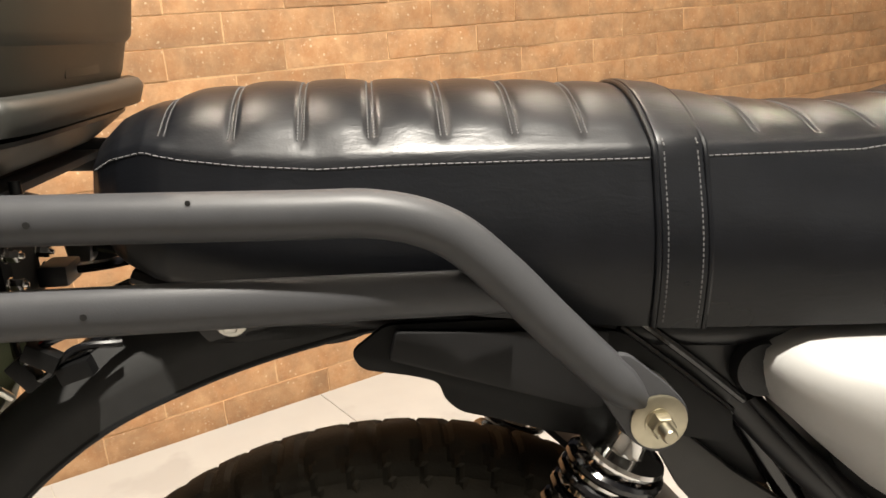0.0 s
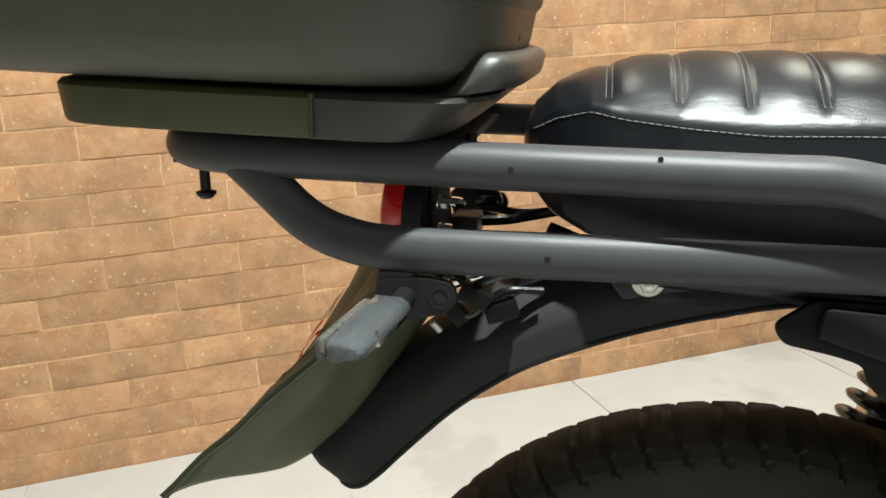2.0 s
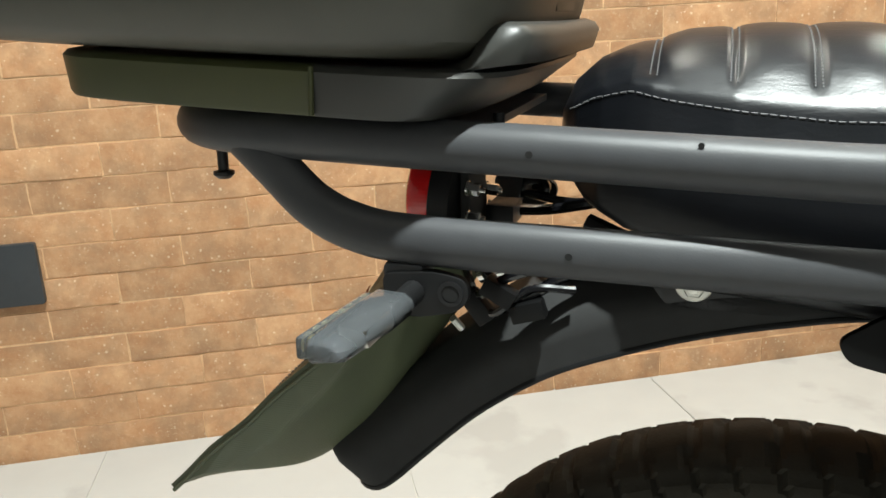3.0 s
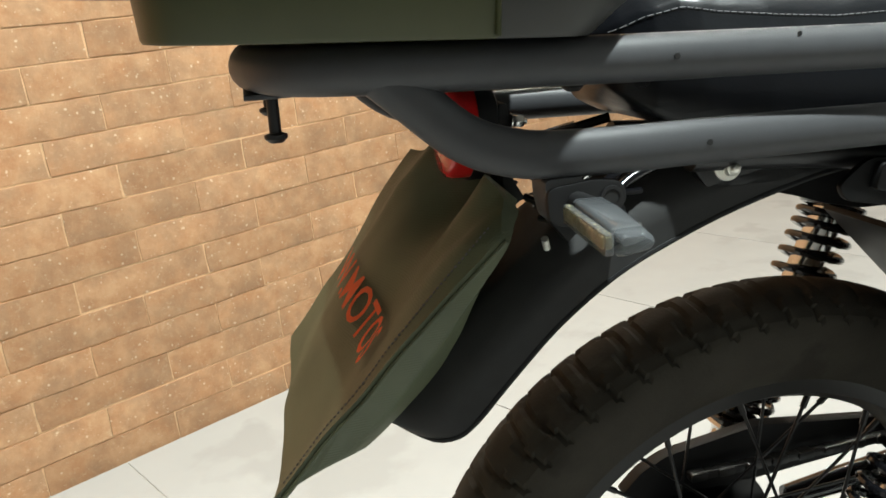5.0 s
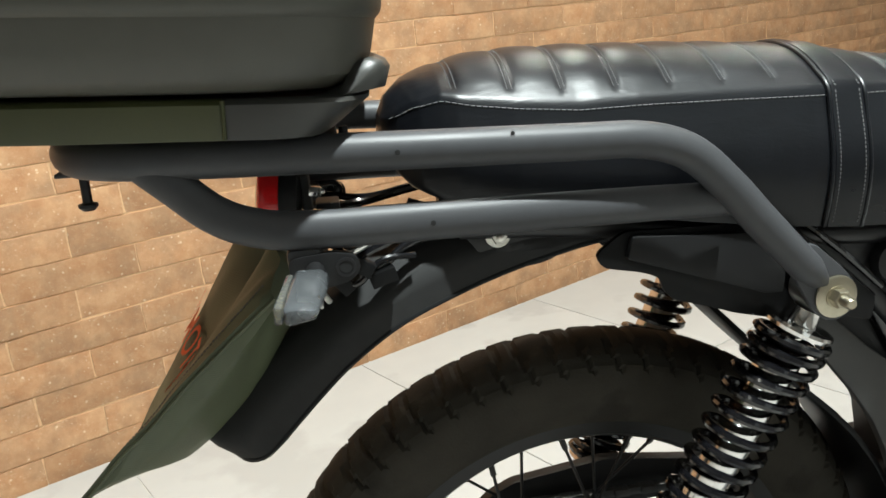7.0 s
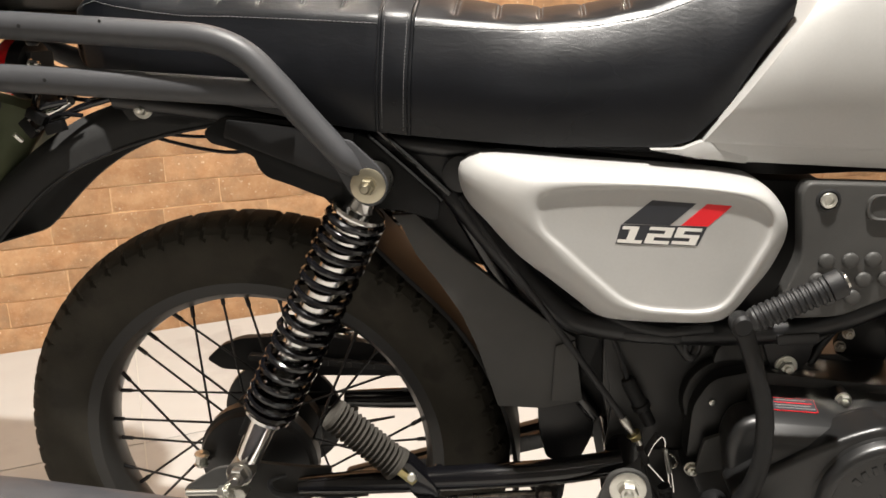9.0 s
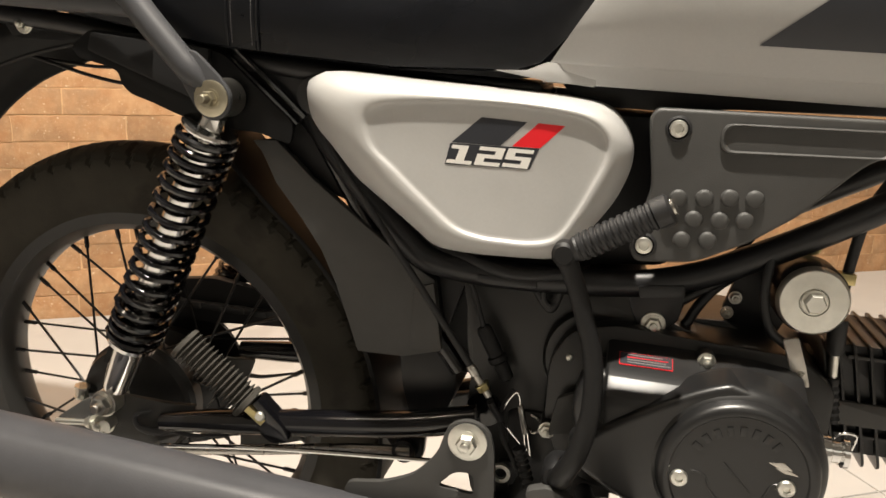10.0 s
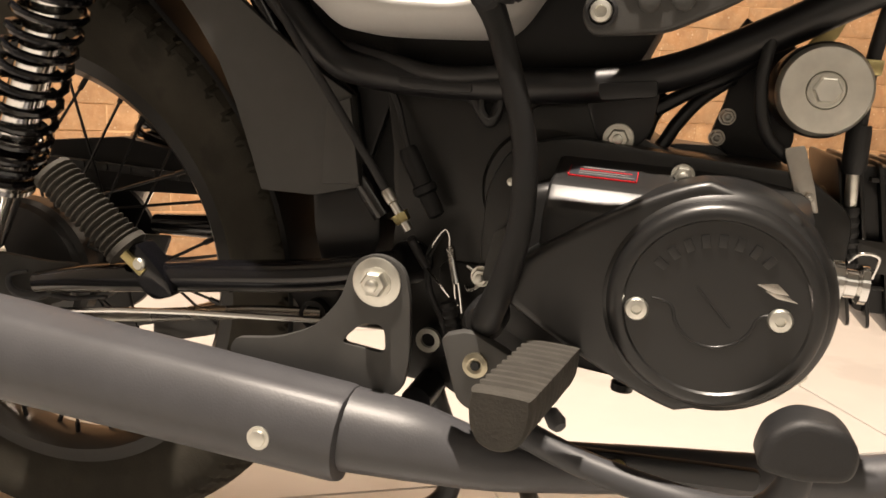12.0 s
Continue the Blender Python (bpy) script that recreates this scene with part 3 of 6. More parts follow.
def rack_side(side):
    y = side * 0.114
    up = [(0.160, side * 0.1128, 0.693), (0.145, side * 0.1135, 0.7065), (0.108, y, 0.744), (0.080, y, 0.774), (0.052, y, 0.798), (0.018, y, 0.809), (-0.03, y, 0.811),
          (-0.17, y, 0.815), (-0.28, y, 0.8185), (-0.322, side * 0.109, 0.820), (-0.350, side * 0.088, 0.8205), (-0.364, side * 0.05, 0.821), (-0.366, 0.0, 0.821)]
    rail = part("rack_rail", tube(up, [0.0058, 0.0122] + [0.0128] * 11, 18, 7), SATIN, bike, "satin dark grey tubular luggage rail")
    low = [(-0.306, y, 0.8175), (-0.288, y + side * 0.001, 0.802), (-0.266, y + side * 0.003, 0.783), (-0.243, y + side * 0.005, 0.773), (-0.21, y + side * 0.006, 0.7685), (-0.12, y + side * 0.0040, 0.767), (0.0, y - side * 0.004, 0.764), (0.094, y - side * 0.010, 0.761)]
    part("lower_rail", tube(low, [0.0122, 0.0128, 0.0128, 0.0130, 0.0130, 0.0130, 0.0128, 0.0126], 18, 7, flat=0.76), SATIN, rail)
    for x, z, r in ((-0.149, 0.815, 0.0018), (-0.129, 0.768, 0.0018), (-0.074, 0.8215, 0.0014)):
        yy = y + side * (0.0126 if z > 0.8 else 0.0140)
        if z > 0.82:
            yy = y + side * 0.0098
        part("drain_hole", lathe([(r, 0), (r, 0.0006)], (x, yy, z), (x, yy + side, z), 10), DARKHOLE, rail)
    lug = slab([(0.127, 0.713), (0.147, 0.727), (0.176, 0.702), (0.187, 0.688), (0.184, 0.669), (0.168, 0.661), (0.153, 0.670)], side * 0.1095, side * 0.1162, 0.0025, round_by=0.009)
    part("mounting_lug", lug, SATIN, rail)


rack_side(-1)
rack_side(1)
for x in (-0.30, -0.20):
    part("rack_crossbar", slab([(x - 0.016, 0.816), (x + 0.016, 0.816), (x + 0.016, 0.821), (x - 0.016, 0.821)], -0.108, 0.108, 0.001), SATIN, bike)


# seat: cross-sections along the bike
SEAT_TOP = ([-0.152, -0.146, -0.132, -0.11, -0.085, -0.05, 0.0, 0.09, 0.17, 0.22, 0.265, 0.325, 0.37, 0.42, 0.47, 0.53],
            [0.826, 0.840, 0.852, 0.861, 0.867, 0.870, 0.870, 0.867, 0.862, 0.855, 0.848, 0.846, 0.852, 0.868, 0.888, 0.905])
SEAT_STITCH = ([-0.152, -0.13, -0.11, -0.09, -0.054, -0.015, 0.03, 0.09, 0.177, 0.30, 0.364, 0.412, 0.444, 0.50, 0.53],
               [0.823, 0.8365, 0.842, 0.838, 0.834, 0.831, 0.832, 0.832, 0.831, 0.829, 0.835, 0.845, 0.858, 0.884, 0.898])
SEAT_LOW = ([-0.152, -0.145, -0.133, -0.11, -0.08, 0.0, 0.08, 0.15, 0.21, 0.33, 0.41, 0.436, 0.4575, 0.470, 0.4855, 0.508, 0.53],
            [0.805, 0.792, 0.779, 0.768, 0.762, 0.752, 0.740, 0.731, 0.727, 0.7225, 0.7262, 0.7270, 0.7340, 0.7480, 0.7660, 0.8080, 0.8420])
SEAT_HALF = ([-0.152, -0.148, -0.14, -0.125, -0.10, -0.06, 0.0, 0.10, 0.2, 0.3, 0.4, 0.53],
             [0.020, 0.034, 0.050, 0.065, 0.077, 0.087, 0.092, 0.095, 0.098, 0.100, 0.100, 0.098])
SEAMS = [-0.100, -0.061, -0.023, 0.016, 0.056, 0.096, 0.135, 0.173, 0.200, 0.239, 0.278, 0.317, 0.356, 0.395, 0.434]


def curve_at(c, x):
    return float(np.interp(x, c[0], c[1]))


def seat_point(x, u, puff=True, out=0.0):
    """u from 0 (near lower edge) over the crown (1) to 2 (far lower edge)."""
    side = -1 if u <= 1 else 1
    v = u if u <= 1 else 2 - u
    half, top, st, low = (curve_at(c, x) for c in (SEAT_HALF, SEAT_TOP, SEAT_STITCH, SEAT_LOW))
    edge = half * (0.86 - 0.19 * max(0.0, min(1.0, (x - 0.16) / 0.16)))
    if v < 0.5:
        f = v / 0.5
        y = half * (0.93 + 0.07 * math.sin(math.pi * f)) * (1 - f ** 2.8) + edge * f ** 2.8
        z = low + (st - low) * f
        n = Vector((0, side, 0.1 * f))
    else:
        f = (v - 0.5) / 0.5
        y = edge * (1 - f)
        z = st + (top - st) * (1 - (1 - f) ** 2.15)
        n = Vector((0, side * (1 - f) * 0.95, 1.0))
        if puff:
            j = np.searchsorted(SEAMS, x)
            if 0 < j < len(SEAMS):
                a0, a1 = SEAMS[j - 1], SEAMS[j]
                g = (x - a0) / (a1 - a0)
                h = 0.62 + 0.38 * math.sin(math.pi * g) - 0.62 * max(math.exp(-(g / 0.055) ** 2), math.exp(-((1 - g) / 0.055) ** 2)) if a1 - a0 > 0.03 else 0.75
            elif j == 0:
                h = min(1.0, abs(x - SEAMS[0]) / 0.018) ** 0.6
            else:
                h = min(1.0, abs(x - SEAMS[-1]) / 0.018) ** 0.6
            k = max(0.0, min(1.0, (f - 0.13) / 0.06))
            out += 0.0008 * math.exp(-((f - 0.085) / 0.035) ** 2)
            out += (0.0030 * h - 0.0018) * k * min(1.0, (x + 0.150) / 0.03)
    return Vector((x, side * y, z)) + n.normalized() * out


def seat():
    xs = sorted(set([round(-0.152 + 0.682 * k / 340, 4) for k in range(341)]))
    us = list(np.linspace(0, 0.5, 14)) + list(np.linspace(0.5, 1.0, 18))[1:]
    us = us + [2 - u for u in us[-2::-1]]
    rings = []
    for x in xs:
        low = curve_at(SEAT_LOW, x)
        ring = [seat_point(x, u) for u in us]
        # the vinyl turns under to the base
        ring = [Vector((x, ring[0].y * 0.9, low - 0.002))] + ring + [Vector((x, ring[-1].y * 0.9, low - 0.002))]
        rings.append(ring)
    bm = bmesh.new()
    add_rings(bm, rings)
    st = part("seat", bm, VINYL, bike, "long black vinyl seat with stitched cross ribs", sharp=60)
    # threads
    th = bmesh.new()
    x = -0.145
    while x < 0.46:
        for u in (0.478, 1.522):
            tube([seat_point(x, u, out=0.0002), seat_point(x + 0.0030, u, out=0.0002)], 0.0005, 5, bm=th, smooth=False)
        x += 0.0042
    for sx in SEAMS:
        for off in (-0.0017, 0.0017):
            u = 0.57
            while u < 1.43:
                tube([seat_point(sx + off, u, out=0.0001), seat_point(sx + off, u + 0.007, out=0.0001)], 0.00045, 5, bm=th, smooth=False)
                u += 0.0125
    for sx in (0.1765, 0.1965):
        u = 0.02
        while u < 1.97:
            tube([seat_point(sx, u, False, 0.0034 if 0.5 < u < 1.5 else 0.0026), seat_point(sx, u + 0.009, False, 0.0034 if 0.5 < u < 1.49 else 0.0026)], 0.0005, 5, bm=th, smooth=False)
            u += 0.015
    tagged(part("stitching", th, THREAD, st, "rows of grey stitching thread"), kind="stuff")
    # strap across the seat
    us2 = np.linspace(0.0, 2.0, 61)
    rings = []
    for x, o in ((0.1725, 0.0), (0.1735, 0.0022), (0.176, 0.0028), (0.186, 0.0024), (0.197, 0.0028), (0.1995, 0.0022), (0.2005, 0.0)):
        rings.append([seat_point(x, u, puff=False, out=o + (0.0012 if 0.5 < u < 1.5 else 0)) for u in us2])
    bs = bmesh.new()
    add_rings(bs, rings, closed_u=False, cap=False)
    strap = part("strap", bs, VINYL, st, "black vinyl strap over the seat")
    for x in (0.1715, 0.2015):
        part("piping", tube([seat_point(x, u, puff=False, out=0.0012) for u in us2[::3]], 0.0018, 8, 4), VINYL, strap)
    base = slab([(-0.10, 0.764), (0.0, 0.749), (0.15, 0.728), (0.33, 0.719), (0.44, 0.719), (0.44, 0.740), (0.0, 0.770)], -0.075, 0.075, 0.002)
    part("seat_base", base, PLASTIC, st)


seat()


def fuel_tank():
    """Lofted tank whose rear end leans forward along the seat."""
    rings = []
    stations = [(0.00, 0.72), (0.015, 0.86), (0.05, 0.95), (0.11, 1.0), (0.20, 1.0), (0.30, 0.97), (0.38, 0.88), (0.43, 0.70), (0.45, 0.45)]
    prof = [(0.062, 0.7205), (0.098, 0.7185), (0.104, 0.7215), (0.1075, 0.734), (0.1095, 0.738), (0.1185, 0.765), (0.124, 0.80), (0.122, 0.84), (0.112, 0.88), (0.088, 0.915),
            (0.05, 0.935), (0.0, 0.940)]
    prof = smooth_line([(y, z, 0) for y, z in prof], 4)
    for s, w in stations:
        ring = []
        shear = 0.64 * max(0.0, 1 - s / 0.25)
        for p in prof:
            z = 0.7185 + (p.y - 0.7185) * (0.55 + 0.45 * w if p.y > 0.76 else 1)
            ring.append(Vector((0.461 + s + shear * max(0.0, z - 0.727), -p.x * (0.8 + 0.2 * w), z)))
        full = ring + [Vector((q.x, -q.y, q.z)) for q in ring[-2::-1]]
        rings.append(full)
    bm = bmesh.new()
    add_rings(bm, rings)
    tank = part("fuel_tank", bm, PEARL, bike, "pearl silver white painted fuel tank", sharp=50)
    flange = slab([(0.4200, 0.7258), (0.4480, 0.7275), (0.4640, 0.7350), (0.5050, 0.7350), (0.5050, 0.7176), (0.4600, 0.7205)], -0.086, -0.1035, 0.002, round_by=0.002)
    part("flange", flange, PEARL, tank)
    # dark wedge sticker on the side
    bs = bmesh.new()
    def on_tank(x, z):
        q = np.interp(z, [p.y for p in prof[:-10]], [p.x for p in prof[:-10]])
        return Vector((x, -q - 0.0012, z))
    rings = []
    for k in range(21):
        x = 0.625 + 0.20 * k / 20
        top = min(0.758 + (x - 0.624) * 0.82, 0.84)
        rings.append([on_tank(x, 0.758 + (top - 0.758) * j / 12) for j in range(13)])
    add_rings(bs, rings, closed_u=False, cap=False)
    part("sticker", bs, DARKSTICK, tank, "charcoal wedge sticker")


fuel_tank()

COVER = [(0.261, 0.699), (0.270, 0.710), (0.290, 0.715), (0.36, 0.7125), (0.43, 0.7105), (0.488, 0.708), (0.518, 0.702), (0.537, 0.683), (0.542, 0.661), (0.533, 0.631), (0.518, 0.606),
         (0.502, 0.582), (0.486, 0.574), (0.445, 0.571), (0.404, 0.570), (0.382, 0.573), (0.365, 0.585), (0.337, 0.605), (0.309, 0.625), (0.286, 0.650), (0.267, 0.672)]
COVER_IN = [(0.3235, 0.680), (0.333, 0.691), (0.365, 0.697), (0.410, 0.700), (0.455, 0.700), (0.500, 0.695), (0.519, 0.682), (0.520, 0.663), (0.511, 0.640), (0.501, 0.618), (0.489, 0.599), (0.470, 0.592),
            (0.445, 0.591), (0.425, 0.592), (0.404, 0.598), (0.375, 0.620), (0.350, 0.641), (0.330, 0.658)]


def by_angle(outline, c, n):
    """Radius of an outline about c at n even angles, smoothed."""
    P = smooth_line([(x, z, 0) for x, z in outline], 10, closed=True)
    ang = np.array([math.atan2(p.y - c[1], p.x - c[0]) for p in P])
    rad = np.array([math.hypot(p.x - c[0], p.y - c[1]) for p in P])
    o = np.argsort(ang)
    grid = np.linspace(-math.pi, math.pi, n, endpoint=False)
    return grid, np.interp(grid, ang[o], rad[o], period=2 * math.pi)


def side_cover(side):
    c, n = (0.425, 0.645), 144
    g, ro = by_angle(COVER, c, n)
    g, ri = by_angle(COVER_IN, c, n)
    rings = []
    for k, y in ((-0.02, 0.070), (-0.01, 0.095), (0.0, 0.112), (0.05, 0.122), (0.14, 0.131), (0.28, 0.138), (0.48, 0.1435), (0.68, 0.1465), (0.80, 0.1472), (0.92, 0.1472), (0.975, 0.1462), (1.0, 0.1450), (1.03, 0.1443), (1.08, 0.1440)):
        rad = ro + (ri - ro) * k if k <= 1 else ri * (1 - (k - 1) * 0.8)
        ring = []
        for a, r in zip(g, rad):
            x, z = c[0] + r * math.cos(a), c[1] + r * math.sin(a)
            turn = max(0.0, min(1.0, (0.37 - x) / 0.11)) ** 2 * max(0.0, 1 - max(0.0, k) / 0.9)
            ring.append(Vector((x - 0.013 * turn, side * y * (1 - 0.20 * turn), z)))
        rings.append(ring)
    bm = bmesh.new()
    add_rings(bm, rings)
    cov = part("side_cover", bm, PEARL, bike, "silver white side cover with a recessed panel", sharp=70)
    if side > 0:
        return
    y = -0.1440

    def decal(name, quad, mat, off=0.0006, label=""):
        b = bmesh.new()
        vs = [b.verts.new((x, y - off * 0.4, z)) for x, z in quad]
        f = b.faces.new(vs)
        ext = bmesh.ops.extrude_face_region(b, geom=[f])
        for v in (q for q in ext["geom"] if isinstance(q, bmesh.types.BMVert)):
            v.co.y = y + 0.0004
        return part(name, b, mat, cov, label)

    decal("sticker", [(0.420, 0.689), (0.457, 0.688), (0.437, 0.6675), (0.397, 0.667)], DARKSTICK, label="charcoal slanted stripe sticker")
    decal("sticker", [(0.466, 0.688), (0.487, 0.6875), (0.469, 0.6685), (0.4465, 0.668)], RED, label="red slanted stripe sticker")
    decal("number_plate_sticker", [(0.3958, 0.6662), (0.4685, 0.6682), (0.4622, 0.6508), (0.3925, 0.6488)], DARKSTICK, label="charcoal backing of the number 125")
    # the number 125 in square strokes
    glyph = {"1": ["110", "010", "010", "010", "111"], "2": ["111", "001", "111", "100", "111"], "5": ["111", "100", "111", "001", "111"]}
    b = bmesh.new()
    cw, chh = 0.0069, 0.00305
    for i, ch in enumerate("125"):
        for row, bits in enumerate(glyph[ch]):
            for col, bit in enumerate(bits):
                if bit == "1":
                    x0 = 0.3958 + i * 0.0229 + col * cw
                    z0 = 0.6652 + i * 0.0006 - row * chh
                    quad = []
                    for xx, zz in ((x0, z0), (x0 + cw, z0), (x0 + cw, z0 - chh), (x0, z0 - chh)):
                        quad.append(b.verts.new((xx + (zz - 0.658) * 0.3, y - 0.0005, zz)))
                    b.faces.new(quad)
    bmesh.ops.remove_doubles(b, verts=b.verts, dist=0.00005)
    part("number", b, WHITE, cov, "white printed number 125")


side_cover(-1)
side_cover(1)


def frame_panel():
    out = [(0.551, 0.697), (0.556, 0.706), (0.640, 0.708), (0.775, 0.711), (0.776, 0.704), (0.716, 0.676), (0.674, 0.631), (0.640, 0.605), (0.600, 0.584), (0.553, 0.579), (0.546, 0.592), (0.560, 0.638)]
    pan = part("frame_panel", slab(out, -0.095, -0.117, 0.004, round_by=0.010, segments=3), GUARD, bike, "matte black plastic panel with round studs")
    x0, x1, z0, z1, r = 0.606, 0.735, 0.6745, 0.6985, 0.010
    cap = rounded([(x0, z0), (x1, z0 + 0.006), (x1, z1 + 0.004), (x0, z1)], r, 5)
    b = bmesh.new()
    rings = []
    cx = sum(p[0] for p in cap) / len(cap)
    cz = sum(p[1] for p in cap) / len(cap)
    for s, y in ((1.0, -0.1165), (0.985, -0.1195), (0.96, -0.1200), (0.94, -0.1190), (0.92, -0.1175)):
        rings.append([Vector((cx + (p[0] - cx) * s, y, cz + (p[1] - cz) * (s if s > 0.99 else s - (1 - s) * 1.5))) for p in cap])
    add_rings(b, rings)
    part("raised_rib", b, GUARD, pan)
    for x, z in ((0.579, 0.639), (0.599, 0.641), (0.618, 0.643), (0.637, 0.644), (0.574, 0.621), (0.593, 0.623), (0.613, 0.624), (0.632, 0.626), (0.586, 0.605), (0.606, 0.607)):
        x, z = x + 0.002, z - 0.003
        part("stud", lathe([(0.0072, -0.001), (0.0072, 0.0018), (0.0064, 0.0032), (0.0045, 0.0040), (0.0015, 0.0043)], (x, -0.1165, z), (x, -1, z), 20), GUARD, pan)
    for x, z in ((0.574, 0.691), (0.559, 0.594)):
        part("grommet", lathe([(0.0105, -0.001), (0.0105, 0.001), (0.0085, 0.002), (0.0075, 0.0005)], (x, -0.1165, z), (x, -1, z), 24), GRIP, pan)
        part("screw", lathe([(0.0065, 0.0), (0.0072, 0.0022), (0.0066, 0.0036), (0.004, 0.0042), (0.0036, 0.0022), (0.001, 0.002)], (x, -0.1165, z), (x, -1, z), 14), ZINC, pan, "zinc plated screw")


frame_panel()


def main_frame():
    fr = part("frame", tube([(0.20, 0, 0.715), (0.45, 0, 0.745), (0.70, 0, 0.765), (0.95, 0, 0.82)], 0.022, 16), FRAME, bike, "gloss black steel tube frame")
    for s in (-1, 1):
        y = s * 0.070
        part("frame_tube", tube([(0.205, s * 0.045, 0.706), (0.254, s * 0.052, 0.651), (0.298, s * 0.064, 0.606), (0.353, y, 0.556), (0.385, y, 0.5435), (0.455, y, 0.5405), (0.548, y, 0.547), (0.604, y, 0.560),
                                 (0.651, y, 0.582), (0.73, y, 0.627), (0.85, s * 0.05, 0.70), (0.93, s * 0.02, 0.76)], 0.0125, 14), FRAME, fr)
        part("subframe_tube", tube([(-0.10, s * 0.058, 0.746), (0.0, s * 0.058, 0.738), (0.12, s * 0.060, 0.722), (0.25, s * 0.062, 0.712), (0.46, s * 0.05, 0.700)], 0.010, 12), FRAME, fr)
        # side plate that carries the shock and the rail
        plate = slab([(-0.003, 0.720), (0.018, 0.736), (0.100, 0.735), (0.160, 0.722), (0.231, 0.664), (0.229, 0.643), (0.195, 0.652), (0.150, 0.653), (0.111, 0.662), (0.085, 0.671), (0.060, 0.678), (0.051, 0.687), (0.048, 0.698), (0.033, 0.703), (0.003, 0.709)],
                     s * 0.074, s * 0.079, 0.001, round_by=0.006)
        part("side_plate", plate, DULLBLACK, fr)
        lip = slab([(0.0195, 0.7165), (0.0235, 0.7335), (0.148, 0.7265), (0.146, 0.678), (0.134, 0.678)], s * 0.079, s * 0.086, 0.0015, round_by=0.003)
        part("side_plate_lip", lip, PLASTIC, fr)
        part("frame_gusset", slab([(0.150, 0.728), (0.178, 0.7225), (0.236, 0.7105), (0.236, 0.672), (0.231, 0.662), (0.199, 0.690)], s * 0.058, s * 0.066, 0.001, round_by=0.003), FRAME, fr)
        for off in (0.0, 0.0075):
            part("brace_rod", tube([(0.158 + off, s * 0.072, 0.7235 + off), (0.196 + off, s * 0.0735, 0.6930 + off), (0.232 + off, s * 0.072, 0.6620 + off)], 0.0030, 8), GLOSS, fr)
        part("rubber_buffer", lathe([(0.006, 0.0), (0.0175, 0.002), (0.0185, 0.008), (0.0175, 0.016), (0.006, 0.018)], (0.250, s * 0.060, 0.690), (0.250, s * 1, 0.690), 24), GRIP, fr)
        part("shock_stud", lathe([(0.012, 0), (0.012, 0.02)], (0.166, s * 0.072, 0.680), (0.166, s * 1, 0.680), 18), FRAME, fr)
        part("pivot_bracket", slab([(0.395, 0.550), (0.52, 0.548), (0.53, 0.50), (0.50, 0.43), (0.47, 0.30), (0.425, 0.30), (0.41, 0.36), (0.415, 0.45)], s * 0.050, s * 0.056, 0.001, round_by=0.012), ENGINE, fr)
        part("rear_mount_tube", tube([(0.245, s * 0.05, 0.655), (0.33, s * 0.045, 0.52), (0.40, s * 0.045, 0.43)], 0.009, 10), GLOSS, fr)
    part("tube_bracket", slab([(0.5597, 0.5500), (0.5994, 0.5550), (0.6006, 0.5440), (0.5628, 0.5385)], -0.074, -0.084, 0.0015, round_by=0.003), FRAME, fr)
    part("tube_tab", slab([(0.4158, 0.5420), (0.4716, 0.5425), (0.4725, 0.5360), (0.4690, 0.5345), (0.4300, 0.5335), (0.4170, 0.5350)], -0.076, -0.0835, 0.0015, round_by=0.003), FRAME, fr)
    part("tube_loop", tube([(0.4780, -0.074, 0.5390), (0.4790, -0.074, 0.5240), (0.4850, -0.074, 0.5180), (0.4915, -0.074, 0.5240), (0.4920, -0.074, 0.5400)], 0.0026, 8), FRAME, fr)
    # bolt and tongue on the rear subframe
    tongue = slab([(-0.10, 0.742), (-0.05, 0.748), (0.03, 0.744), (0.03, 0.732), (-0.03, 0.722), (-0.085, 0.722)], -0.050, -0.058, 0.001, round_by=0.006)
    part("subframe_tongue", tongue, FRAME, fr)
    part("bolt", hex_bolt((-0.072, -0.058, 0.737), (0, -1, 0), 0.0062, 0.006, 0.010), ZINC, fr, "zinc plated flange bolt")
    part("seat_hook", tube([(-0.135, -0.02, 0.757), (-0.10, -0.03, 0.747), (-0.06, -0.04, 0.745)], 0.006, 8), FRAME, fr)
    part("wire", tube([(-0.14, 0.04, 0.700), (-0.07, 0.045, 0.695), (-0.03, 0.047, 0.697), (0.0, 0.047, 0.700), (0.03, 0.05, 0.712), (0.06, 0.05, 0.722)], 0.0020, 8), GRIP, fr)
    part("wire", tube([(-0.14, 0.03, 0.702), (-0.06, 0.045, 0.682), (-0.01, 0.048, 0.680), (0.03, 0.05, 0.699)], 0.0022, 8), GRIP, fr)


main_frame()


